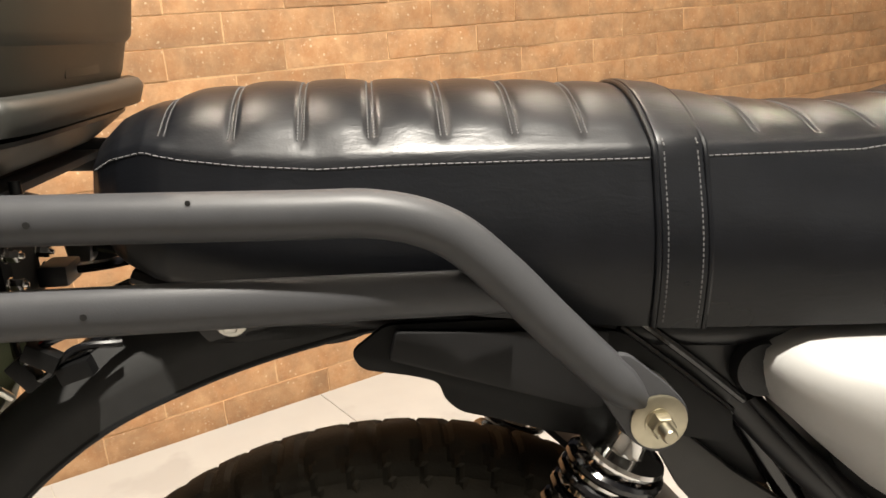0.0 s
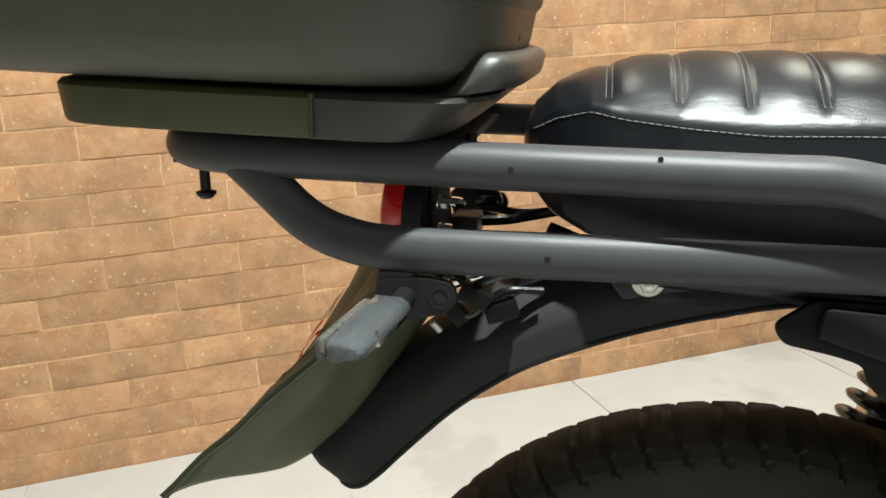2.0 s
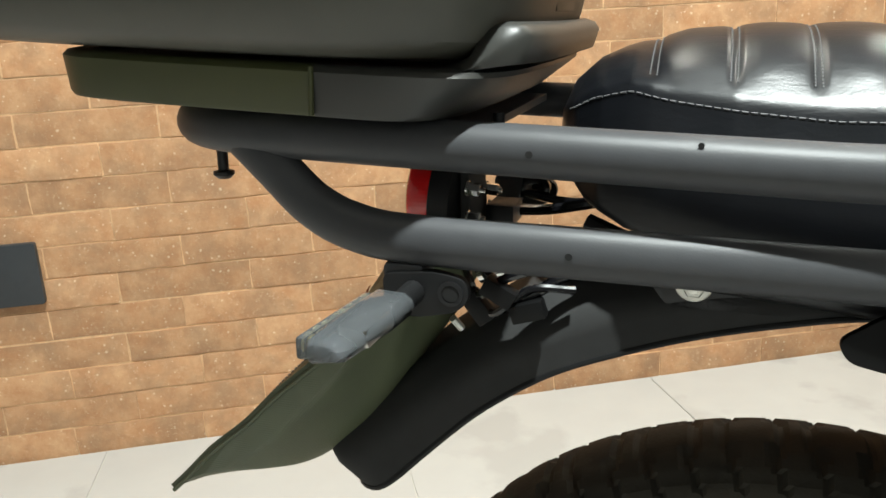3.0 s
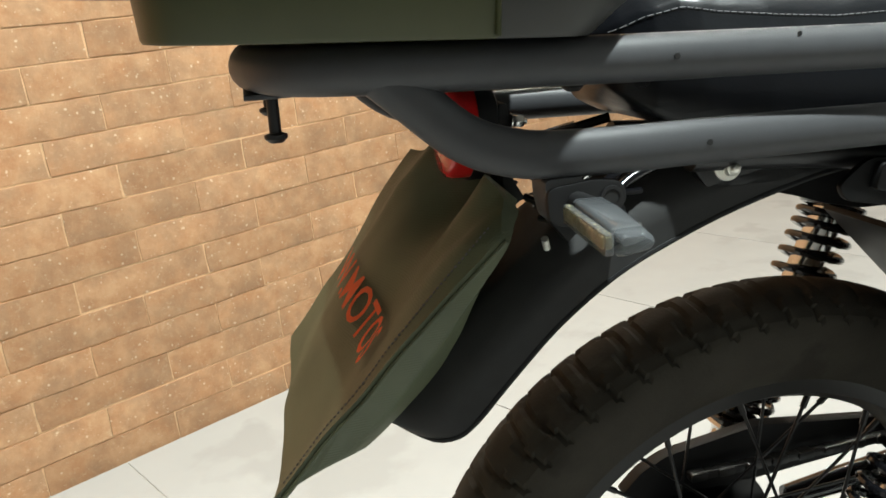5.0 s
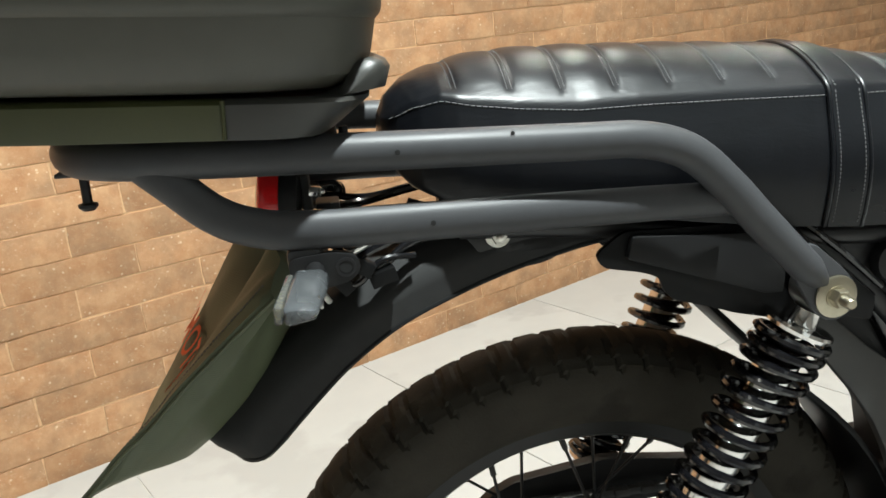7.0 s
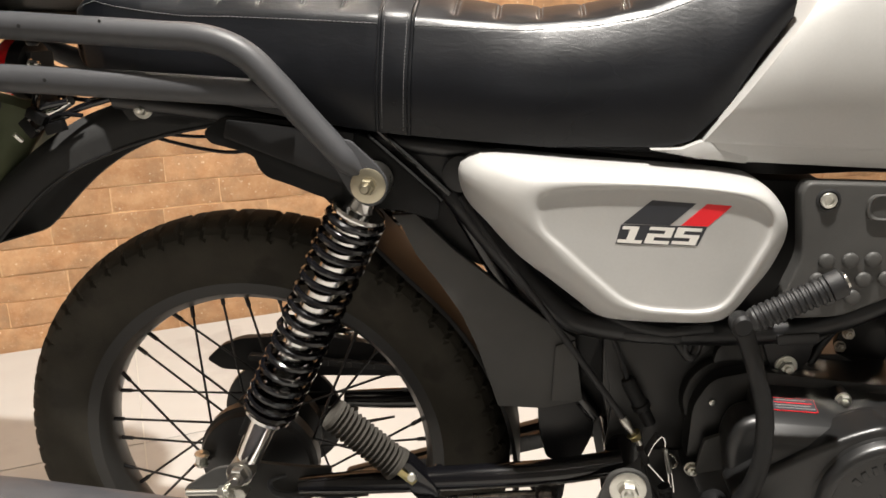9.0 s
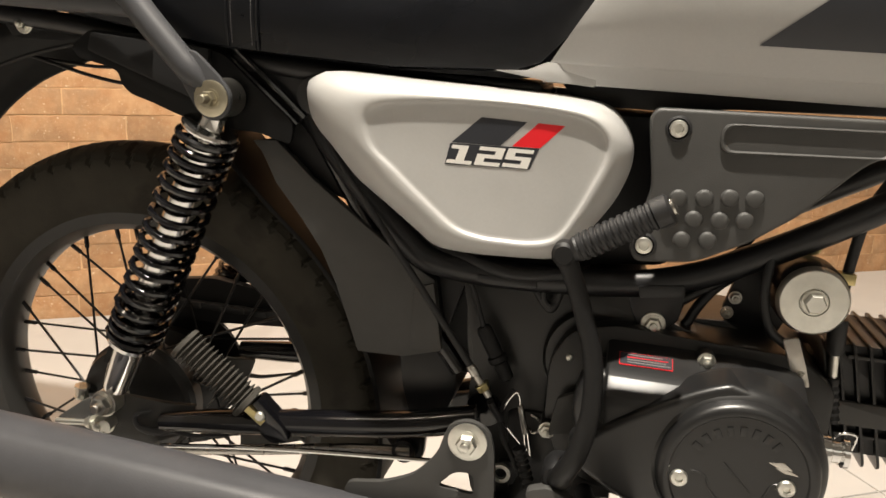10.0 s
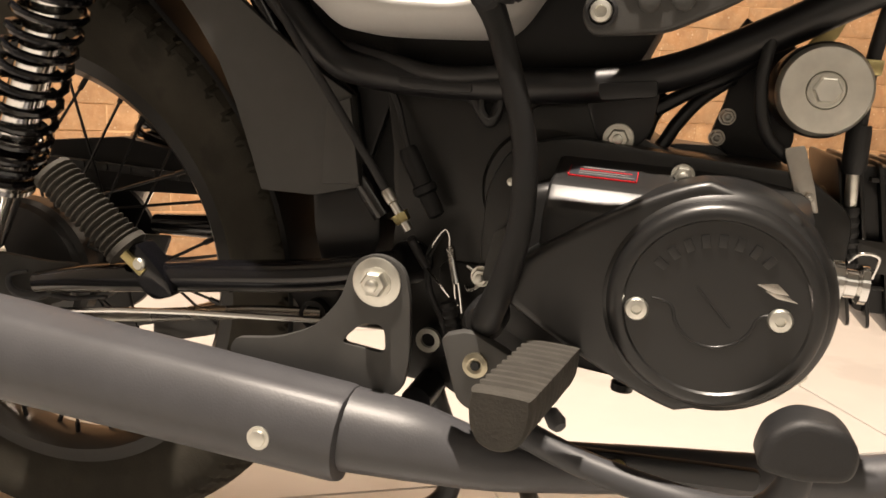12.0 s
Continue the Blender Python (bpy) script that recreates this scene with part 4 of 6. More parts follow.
def rear_fender():
    """A deep guard over the wheel: a spine with side skirts."""
    spine = smooth_line([(0.075, 0, 0.725), (0.03, 0, 0.741), (-0.03, 0, 0.748), (-0.09, 0, 0.744), (-0.14, 0, 0.728), (-0.185, 0, 0.702), (-0.225, 0, 0.672), (-0.266, 0, 0.638), (-0.302, 0, 0.605), (-0.318, 0, 0.585)], 8)
    skirt = smooth_line([(0.075, 0, 0.722), (0.025, 0, 0.727), (-0.022, 0, 0.719), (-0.07, 0, 0.706), (-0.113, 0, 0.690), (-0.152, 0, 0.6715), (-0.195, 0, 0.640), (-0.234, 0, 0.601), (-0.262, 0, 0.5745), (-0.293, 0, 0.567)], 8)
    rings_o = []
    n = len(spine)
    for k, (a, b) in enumerate(zip(spine, skirt)):
        f = k / (n - 1)
        hw = 0.058 * math.sqrt(max(0.04, 1 - (max(0.0, f - 0.84) / 0.165) ** 2))
        o, i = [], []
        for j in range(21):
            u = -1 + 2 * j / 20
            t = abs(u)
            y = hw * math.copysign(min(1.0, t * 1.5) ** 0.9, u)
            drop = max(0.0, (t - 0.42) / 0.58) ** 1.0
            drop = 0.10 * t * t + 0.90 * drop
            p = a.lerp(b, drop)
            o.append(Vector((p.x, y, p.z)))
            i.append(Vector((p.x + 0.001, y * 0.945, p.z - 0.0025 * (1 - drop))))
        rings_o.append(o + i[::-1])
    bm = bmesh.new()
    add_rings(bm, rings_o)
    fen = part("rear_fender", bm, FENDER, bike, "black plastic rear mudguard", sharp=50)
    for side in (-1, 1):
        part("rolled_edge", tube([(p.x, side * 0.057 * math.sqrt(max(0.04, 1 - (max(0.0, k / (n - 1) - 0.84) / 0.165) ** 2)), p.z) for k, p in enumerate(skirt)][::4] + [(skirt[-1].x, side * 0.012, skirt[-1].z)], 0.0022, 8, 3), PLASTIC, fen)
    # inner guard ahead of the wheel
    inner = slab([(0.180, 0.642), (0.190, 0.632), (0.206, 0.602), (0.233, 0.570), (0.255, 0.540), (0.271, 0.508), (0.286, 0.470), (0.297, 0.440), (0.345, 0.4415), (0.383, 0.453), (0.372, 0.524), (0.341, 0.541), (0.290, 0.577), (0.243, 0.611), (0.205, 0.645)], -0.049, -0.060, 0.002)
    # dark slab added to close the gap where the floor showed through
    dark = slab([(0.185, 0.648), (0.245, 0.668), (0.300, 0.612), (0.290, 0.585), (0.235, 0.602), (0.205, 0.637)], -0.030, -0.046, 0.002)
    ig = part("inner_guard", inner, GUARD, bike, "matte dark grey plastic inner mudguard")
    part("gap_filler", dark, PLASTIC, ig)
    back = slab([(0.300, 0.590), (0.345, 0.545), (0.372, 0.524), (0.383, 0.453), (0.345, 0.4415), (0.325, 0.450), (0.315, 0.500), (0.290, 0.560)], -0.047, 0.052, 0.003)
    part("guard_back", back, PLASTIC, ig)
    rim, back_rim = [], []
    for k in range(23):
        deg = 76 - 82 * k / 22
        r = 0.3060 + 0.046 * max(0.0, (deg - 50) / 26) ** 2
        for line, rr in ((rim, r), (back_rim, r + 0.005)):
            line.append((AXLE.x + rr * math.cos(radians(deg)), AXLE.z + rr * math.sin(radians(deg))))
    part("guard_channel", slab(rim + back_rim[::-1], -0.046, 0.060, 0.001), DULLBLACK, ig)
    part("air_box", block(0.366, 0.462, -0.040, 0.045, 0.425, 0.560, 0.006), DULLBLACK, ig, "dull black plastic box behind the mudguard")
    part("stiffener", slab([(0.352, 0.452), (0.384, 0.456), (0.372, 0.522), (0.352, 0.515)], -0.059, -0.064, 0.002), GUARD, ig)


rear_fender()


def tail_lamp():
    c = Vector((-0.216, 0, 0.766))
    ax = Vector((-1, 0, 0.10)).normalized()
    lamp = part("tail_lamp", lathe([(0.018, -0.001), (0.027, 0.0005), (0.0315, 0.003), (0.0325, 0.012), (0.0325, 0.016)], c, c + ax, 40), PLASTIC, bike, "round red tail lamp in a black housing")
    part("lens", lathe([(0.0318, 0.0160), (0.0318, 0.026), (0.0305, 0.0295), (0.027, 0.0318), (0.018, 0.0335), (0.006, 0.034)], c, c + ax, 48), LENS, lamp, "red ribbed lens")
    part("bracket", slab([(-0.2145, 0.786), (-0.2085, 0.786), (-0.2060, 0.735), (-0.198, 0.722), (-0.206, 0.718), (-0.2135, 0.732)], -0.020, 0.020, 0.0015, round_by=0.002), FENDER, lamp)
    for y, z in ((-0.024, 0.775), (-0.024, 0.757), (0.02, 0.766), (0.028, 0.752)):
        part("nut", hex_bolt((-0.2085, y, z), (1, 0, -0.1), 0.0042, 0.009), CHROME, lamp)
    part("connector", block(-0.205, -0.186, 0.006, 0.034, 0.744, 0.758, 0.002), FRAME, lamp)
    part("chrome_spacer", tube([(-0.198, -0.030, 0.722), (-0.178, -0.034, 0.730), (-0.160, -0.036, 0.740)], 0.0055, 10), CHROME, lamp)


tail_lamp()


def tail_wiring():
    w = part("tail_wiring", tube([(-0.200, -0.030, 0.742), (-0.186, -0.058, 0.732), (-0.165, -0.064, 0.722), (-0.140, -0.055, 0.735), (-0.110, -0.050, 0.745)], 0.0036, 10), GLOSS, bike, "black leads and connectors behind the tail lamp")
    for pts, r in (([(-0.205, -0.040, 0.728), (-0.190, -0.066, 0.722), (-0.172, -0.070, 0.735), (-0.150, -0.060, 0.741)], 0.0028),
                   ([(-0.200, -0.050, 0.716), (-0.180, -0.068, 0.712), (-0.160, -0.066, 0.728), (-0.135, -0.060, 0.728)], 0.0024),
                   ([(-0.195, 0.02, 0.752), (-0.170, 0.045, 0.748), (-0.140, 0.055, 0.752), (-0.105, 0.050, 0.760)], 0.0040),
                   ([(-0.196, 0.00, 0.740), (-0.172, 0.020, 0.734), (-0.150, 0.018, 0.742)], 0.0026)):
        part("lead", tube(pts, r, 8), GLOSS, w)
    for x, y, z, a in ((-0.176, -0.072, 0.727, 0.5), (-0.160, -0.068, 0.716, -0.3), (-0.190, -0.064, 0.714, 0.9)):
        part("connector", block(-0.010, 0.010, -0.005, 0.005, -0.0055, 0.0055, 0.0015, to=Matrix.Translation((x, y, z)) @ Matrix.Rotation(a, 4, "Y")), DULLBLACK, w)
    part("far_bracket", slab([(-0.225, 0.757), (-0.186, 0.757), (-0.180, 0.750), (-0.183, 0.742), (-0.222, 0.740)], 0.108, 0.114, 0.001, round_by=0.004, hole=[(-0.195, 0.747), (-0.189, 0.747), (-0.189, 0.752), (-0.195, 0.752)]), GLOSS, w)
    part("far_arm", tube([(-0.20, 0.110, 0.744), (-0.16, 0.10, 0.741), (-0.12, 0.08, 0.752)], 0.0035, 8), GLOSS, w)


tail_wiring()


def indicator(s):
    """Turn signal on a short stalk; s = -1 on the exhaust side."""
    def w(pts):
        return [(x, s * y, z) for x, y, z in pts]
    stalk = slab([(-0.224, 0.757), (-0.201, 0.757), (-0.203, 0.748), (-0.205, 0.734), (-0.212, 0.729), (-0.221, 0.733), (-0.224, 0.748)], s * 0.104, s * 0.126, 0.004, round_by=0.006)
    ind = part("turn_signal", stalk, SATIN, bike, "clear turn signal with amber diodes on a black bracket")
    tab = slab([(-0.224, 0.752), (-0.196, 0.755), (-0.180, 0.752), (-0.177, 0.742), (-0.184, 0.734), (-0.206, 0.729), (-0.222, 0.732)], s * 0.122, s * 0.128, 0.001, round_by=0.006)
    part("mounting_tab", tab, PLASTIC, ind)
    part("hole", lathe([(0.0042, 0), (0.0042, 0.0006)], (-0.187, s * 0.128, 0.744), (-0.187, s, 0.744), 16), DARKHOLE, ind)
    part("washer", lathe([(0.0046, 0), (0.0066, 0), (0.0066, 0.0010), (0.0046, 0.0010)], (-0.187, s * 0.128, 0.744), (-0.187, s, 0.744), 18, cap=False), FRAME, ind)
    rod = tube([(-0.204, s * 0.07, 0.7075), (-0.2005, s * 0.064, 0.6995)], 0.0024, 8, smooth=False)
    part("screw", rod, ZINC, ind)
    # body: a wedge, thick along its lens
    b = bmesh.new()
    rings = []
    for y, xr, xf, zt, zb in ((0.147, -0.2165, -0.2000, 0.7490, 0.7390), (0.150, -0.2185, -0.1980, 0.7512, 0.7375), (0.172, -0.2205, -0.1995, 0.7512, 0.7375), (0.194, -0.2225, -0.2025, 0.7505, 0.7378), (0.210, -0.2238, -0.2050, 0.7495, 0.7382), (0.2135, -0.2225, -0.2070, 0.7480, 0.7394)):
        zc = (zt + zb) / 2
        ring = [(xr, zb + 0.0015), (xr, zt - 0.0015), (xr + 0.002, zt), (xf - 0.005, zt - 0.0005), (xf - 0.001, zt - 0.0035), (xf, zc), (xf - 0.002, zb + 0.002), (xr + 0.002, zb)]
        rings.append([Vector((x, s * y, z)) for x, z in ring])
    add_rings(b, rings)
    bmesh.ops.recalc_face_normals(b, faces=b.faces)
    bmesh.ops.bevel(b, geom=b.edges[:], offset=0.0005, segments=1, affect="EDGES")
    part("neck", tube([(-0.207, s * 0.120, 0.7430), (-0.206, s * 0.150, 0.7440)], 0.0062, 12, smooth=False), PLASTIC, ind)
    part("shell", b, CLEAR, ind, "clear smoked plastic shell")
    core = slab([(-0.2165, 0.7400), (-0.2165, 0.7490), (-0.204, 0.7480), (-0.202, 0.741)], s * 0.152, s * 0.196, 0.001)
    part("reflector", core, STEEL, ind)
    part("lens_frame", block(-0.2235, -0.2190, s * 0.150, s * 0.2115, 0.7392, 0.7492, 0.0015, to=Matrix.Translation((-0.2190, s * 0.146, 0)) @ Matrix.Rotation(s * radians(5), 4, "Z") @ Matrix.Translation((0.2190, -s * 0.146, 0))), CLEAR, ind)
    for k in range(8):
        y = 0.1530 + 0.0072 * k
        x = -0.2212 - (y - 0.148) * 0.087
        b = block(x - 0.0022, x + 0.002, s * (y - 0.0032), s * (y + 0.0032), 0.7413, 0.7473, 0.0018)
        part("diode", b, AMBER, ind, "amber diode cell")


indicator(-1)
indicator(1)


def swingarm():
    sw = part("swingarm", tube([(0.43, -0.06, 0.399), (0.43, 0.06, 0.399)], 0.018, 16, smooth=False), GLOSS, bike, "gloss black tubular swingarm")
    near = [(0.428, -0.082, 0.399), (0.36, -0.084, 0.3825), (0.266, -0.085, 0.3672), (0.16, -0.079, 0.3480), (0.085, -0.069, 0.3295)]
    far = [(0.428, 0.082, 0.399), (0.36, 0.083, 0.388), (0.246, 0.084, 0.375), (0.16, 0.084, 0.366), (0.10, 0.083, 0.361)]
    for s, line in ((-1, near), (1, far)):
        part("arm", tube(line, [0.0135, 0.0135, 0.0135, 0.0130, 0.0105], 16), GLOSS, sw)
        y = line[-1][1] + s * 0.004 if s > 0 else -0.060
        end = slab([(0.118, 0.350), (0.086, 0.347), (0.027, 0.348), (-0.019, 0.335), (-0.057, 0.306), (-0.052, 0.292), (0.0, 0.284), (0.05, 0.288), (0.105, 0.314)], y - s * 0.006, y, 0.0015, round_by=0.006)
        part("axle_plate", end, GUARD, sw)
        # rolled end of the pressed arm, turned outward, lightened for the floor's reflection in it
        lip = [(0.064, y, 0.3345), (0.050, y + s * 0.004, 0.331), (0.0465, y + s * 0.005, 0.3240), (0.0515, y + s * 0.006, 0.3165), (0.062, y + s * 0.006, 0.3135), (0.080, y + s * 0.007, 0.3150), (0.093, y + s * 0.008, 0.3200), (0.105, y + s * 0.010, 0.3207), (0.122, y + s * 0.012, 0.3210), (0.161, y + s * 0.016, 0.3300)]
        part("rolled_edge", tube(lip, [0.0018, 0.0024, 0.0028, 0.0034, 0.0042, 0.0044, 0.0038, 0.0030, 0.0024, 0.0016], 10, 5), SATIN, sw)
        nut = hex_bolt((0.0050, y, 0.3110), (0, s, 0), 0.0100, 0.009, 0.0135)
        lathe([(0.0055, 0.0), (0.0055, 0.013), (0.0045, 0.0145)], (0.0050, y, 0.3110), (0.0050, y + s, 0.3110), 14, nut)
        part("axle_nut", nut, ZINC, sw, "zinc plated axle nut")
        part("chain_adjuster", tube([(0.004, y + s * 0.008, 0.3130), (-0.049, y + s * 0.010, 0.3077)], 0.0036, 10, smooth=False), ZINC, sw)
        part("adjuster_nut", hex_bolt((-0.004, y + s * 0.008, 0.3125), (-1, 0, -0.1), 0.0068, 0.008, 0.0), ZINC, sw)
    b = hex_bolt((-0.0485, -0.027, 0.318), (0.10, 0.0, 1.0), 0.0068, 0.012, 0.0)
    lathe([(0.0085, 0.0), (0.0085, 0.003)], (-0.0473, -0.027, 0.3300), (-0.0463, -0.027, 0.340), 16, b)
    part("brake_arm_nut", b, ZINC, sw, "zinc plated brake arm nut")
    part("pivot_nut", hex_bolt((0.428, -0.1315, 0.399), (0, -1, 0), 0.0095, 0.008, 0.0180), ZINC, sw, "large zinc plated pivot nut and washer")
    part("brake_rod", tube([(-0.02, -0.072, 0.285), (0.178, -0.080, 0.322), (0.30, -0.082, 0.338), (0.385, -0.083, 0.347), (0.43, -0.083, 0.350)], 0.0026, 8, 2), CHROME, sw, "thin bright brake rod")
    part("torque_arm", tube([(0.06, -0.070, 0.292), (0.20, -0.070, 0.318), (0.30, -0.070, 0.338), (0.36, -0.068, 0.345)], 0.006, 8, 2, flat=0.5), STEEL, sw)
    part("stand_boss", lathe([(0.012, 0), (0.012, 0.012), (0.0085, 0.012), (0.0085, 0.008)], (0.354, -0.060, 0.345), (0.354, -1, 0.345), 20), FRAME, sw)
    part("boss_plate", slab([(0.325, 0.362), (0.375, 0.375), (0.372, 0.335), (0.35, 0.327)], -0.052, -0.062, 0.002, round_by=0.006), FRAME, sw)


swingarm()


def hanger_plate():
    out = [(0.409, 0.412), (0.428, 0.420), (0.447, 0.412), (0.453, 0.390), (0.456, 0.345), (0.452, 0.318), (0.428, 0.308), (0.385, 0.318), (0.330, 0.320), (0.312, 0.324), (0.316, 0.337), (0.352, 0.343), (0.380, 0.356), (0.400, 0.380)]
    hole = [(0.402, 0.349), (0.418, 0.3665), (0.435, 0.3675), (0.438, 0.346)]
    part("exhaust_hanger", slab(out, -0.124, -0.130, 0.0012, round_by=0.010, hole=hole), GUARD, bike, "black steel hanger plate with a cut-out")


hanger_plate()


def exhaust():
    # silencer, rising a little toward the back
    ax0, ax1 = Vector((0.432, -0.142, 0.287)), Vector((-0.36, -0.142, 0.316))
    L = (ax1 - ax0).length
    muf = part("silencer", lathe([(0.020, 0.0), (0.027, 0.03), (0.031, 0.10), (0.034, 0.30), (0.0365, L - 0.06), (0.034, L - 0.02), (0.026, L), (0.013, L), (0.013, L - 0.03)], ax0, ax1, 40), EXHAUST, bike, "satin dark grey silencer")
    # heat shield: a half shell standing off
    rings = []
    m = axis_matrix(ax0 + Vector((-0.012, 0, 0)), ax1)
    upv = m.to_3x3().inverted() @ Vector((0, 0, 1))
    a_up = math.atan2(upv.y, upv.x)
    outv = m.to_3x3().inverted() @ Vector((0, -1, 0))
    sgn = 1 if (outv.x * -math.sin(a_up) + outv.y * math.cos(a_up)) > 0 else -1
    for h, r in ((0.0, 0.0335), (0.001, 0.0365), (0.005, 0.0375), (0.10, 0.0392), (0.30, 0.0425), (0.62, 0.0435), (0.68, 0.042), (0.685, 0.039)):
        ring = []
        for k in range(25):
            a = a_up + sgn * (-0.45 + 3.5 * k / 24)
            q = r - 0.0030 * max(0.0, min(1.0, (6.6 - k) / 0.8))
            ring.append(m @ Vector((q * math.cos(a), q * math.sin(a), h)))
        for k in range(24, -1, -1):
            a = a_up + sgn * (-0.45 + 3.5 * k / 24)
            ring.append(m @ Vector(((r - 0.0045) * math.cos(a), (r - 0.0045) * math.sin(a), h)))
        rings.append(ring)
    b = bmesh.new()
    add_rings(b, rings)
    sh = part("heat_shield", b, EXHAUST, muf, "satin dark grey heat shield", sharp=40)
    q = Vector((0.366, -0.1805, 0.2875))
    part("screw", lathe([(0.0085, 0), (0.0085, 0.0015), (0.006, 0.0015), (0.0055, 0.004), (0.003, 0.0045)], q, q + Vector((0, -1, 0.1)), 20), ZINC, sh, "zinc plated screw")
    part("exhaust_pipe", tube([(0.405, -0.141, 0.2885), (0.465, -0.137, 0.2865), (0.515, -0.128, 0.279), (0.57, -0.120, 0.282), (0.64, -0.114, 0.292), (0.72, -0.110, 0.303), (0.80, -0.10, 0.320), (0.86, -0.07, 0.36), (0.88, -0.03, 0.41), (0.86, 0.0, 0.44)],
                              [0.0325, 0.0285, 0.0215, 0.0185, 0.0165, 0.016, 0.016, 0.016, 0.016, 0.016], 18), EXHAUST, muf, "dark grey exhaust pipe")
    part("pipe_guard", slab([(0.52, 0.300), (0.70, 0.3145), (0.70, 0.300), (0.53, 0.286)], -0.128, -0.134, 0.001, round_by=0.005), FRAME, muf)
    part("screw", lathe([(0.006, 0), (0.006, 0.002), (0.003, 0.003)], (0.610, -0.134, 0.298), (0.61, -1, 0.298), 14), GOLDZINC, muf)


exhaust()


def engine():
    eng = part("engine", slab([(0.49, 0.47), (0.505, 0.50), (0.545, 0.512), (0.62, 0.508), (0.70, 0.505), (0.735, 0.48), (0.735, 0.40), (0.70, 0.355), (0.64, 0.34), (0.56, 0.345), (0.51, 0.365), (0.49, 0.41)], -0.085, 0.085, 0.004, round_by=0.012), ENGINE, bike,
               "black single cylinder engine with kick starter")
    # right crankcase cover: its top falls to a bright chamfer over an upright face
    section = [(-0.085, 0.400), (-0.085, 0.4985), (-0.100, 0.4950), (-0.124, 0.4885), (-0.1385, 0.4850), (-0.1395, 0.4843), (-0.1520, 0.4726), (-0.1527, 0.4715), (-0.1545, 0.4640), (-0.1575, 0.400)]
    rings = []
    for x, k in ((0.5405, 0.80), (0.5415, 0.93), (0.5435, 0.985), (0.547, 1.0), (0.60, 1.0), (0.640, 1.0), (0.662, 0.96), (0.690, 0.82), (0.705, 0.66)):
        rings.append([Vector((x, -0.085 + (y + 0.085) * k, 0.44 + (z - 0.44) * (0.6 + 0.4 * k))) for y, z in section])
    bm = bmesh.new()
    add_rings(bm, rings)
    cv = part("crankcase_cover", bm, ENGMAT, eng, "satin black crankcase cover", sharp=24)
    low = slab([(0.515, 0.450), (0.523, 0.478), (0.548, 0.486), (0.60, 0.470), (0.700, 0.470), (0.714, 0.440), (0.708, 0.400), (0.690, 0.372), (0.651, 0.364), (0.59, 0.366), (0.545, 0.384), (0.522, 0.415)], -0.085, -0.132, 0.010, round_by=0.012, segments=3)
    part("cover_base", low, ENGMAT, cv)
    c = Vector((0.651, -0.12, 0.428))
    part("clutch_bulge", lathe([(0.0725, 0.0), (0.0712, 0.020), (0.0700, 0.034), (0.0685, 0.0390), (0.0655, 0.0425), (0.0630, 0.0440), (0.0615, 0.0500), (0.0595, 0.0530), (0.056, 0.0542), (0.0530, 0.0540), (0.0518, 0.0525), (0.020, 0.0525), (0.002, 0.0525)], c, c + Vector((0, -1, 0)), 96), ENGMAT, cv, "round black clutch lid")
    # pear-shaped swell from the shaft to the round lid
    pear = []
    for k in range(40):
        a = math.radians(100 + 160 * k / 39)
        w = 0.5 - 0.5 * math.cos(math.pi * k / 39 * 2)
        pear.append((0.651 - 0.100 * w + (0.0735 - 0.039 * w) * math.cos(a), 0.428 - 0.008 * w + (0.0735 - 0.039 * w) * math.sin(a)))
    pear += [(0.690, 0.372), (0.712, 0.43), (0.692, 0.486)]
    part("cover_swell", slab(pear, -0.120, -0.1625, 0.020, segments=6), ENGMAT, cv)
    ring = Vector((0.651, -0.1722, 0.428))
    # raised letters too small to read, as plain bars along an arc, and a badge arc
    for k in range(8):
        a = math.radians(146 - 13.5 * k)
        p = ring + Vector((0.0405 * math.cos(a), -0.0006, 0.0405 * math.sin(a)))
        to = Matrix.Translation(p) @ Matrix.Rotation(-(a - math.pi / 2), 4, "Y")
        b = slab([(-0.0024, -0.0038), (0.0024, -0.0038), (0.0024, 0.0038), (-0.0024, 0.0038)], -0.0009, 0.0008, 0.0004, to=to)
        part("raised_bar", b, ENGMAT, cv)
    arc = [ring + Vector((-0.036, -0.0004, 0.001)), ring + Vector((-0.027, -0.0004, 0.0))]
    arc += [ring + Vector((0.0235 * math.cos(a), -0.0004, 0.0235 * math.sin(a))) for a in np.linspace(math.radians(190), math.radians(350), 14)]
    arc += [ring + Vector((0.027, -0.0004, 0.0)), ring + Vector((0.036, -0.0004, 0.001))]
    part("raised_arc", tube(arc, 0.0009, 6, 2), ENGMAT, cv)
    part("raised_line", tube([ring + Vector((-0.012, -0.0004, 0.012)), ring + Vector((0.010, -0.0004, -0.010))], 0.0007, 6, smooth=False), ENGMAT, cv)
    mark = Matrix.Translation(ring + Vector((0.0300, -0.0008, 0.0155))) @ Matrix.Rotation(radians(12), 4, "Y")
    b = slab([(-0.0105, 0.0008), (0.0, 0.0050), (0.0085, 0.0008), (0.0, -0.0012)], -0.0010, 0.0006, 0.0003, to=mark)
    slab([(-0.0050, -0.0012), (0.0030, -0.0034), (0.0150, -0.0020), (0.0065, 0.0002)], -0.0010, 0.0006, 0.0003, to=mark, bm=b)
    part("badge", b, STEEL, cv, "bright metal badge")
    for x, z in ((0.607, 0.421), (0.687, 0.427)):
        part("screw", lathe([(0.0072, 0), (0.0072, 0.0018), (0.0062, 0.0032), (0.003, 0.0038), (0.0028, 0.0018), (0.001, 0.0018)], (x, -0.1725, z), (x, -1, z), 16), ZINC, cv, "zinc plated screw")
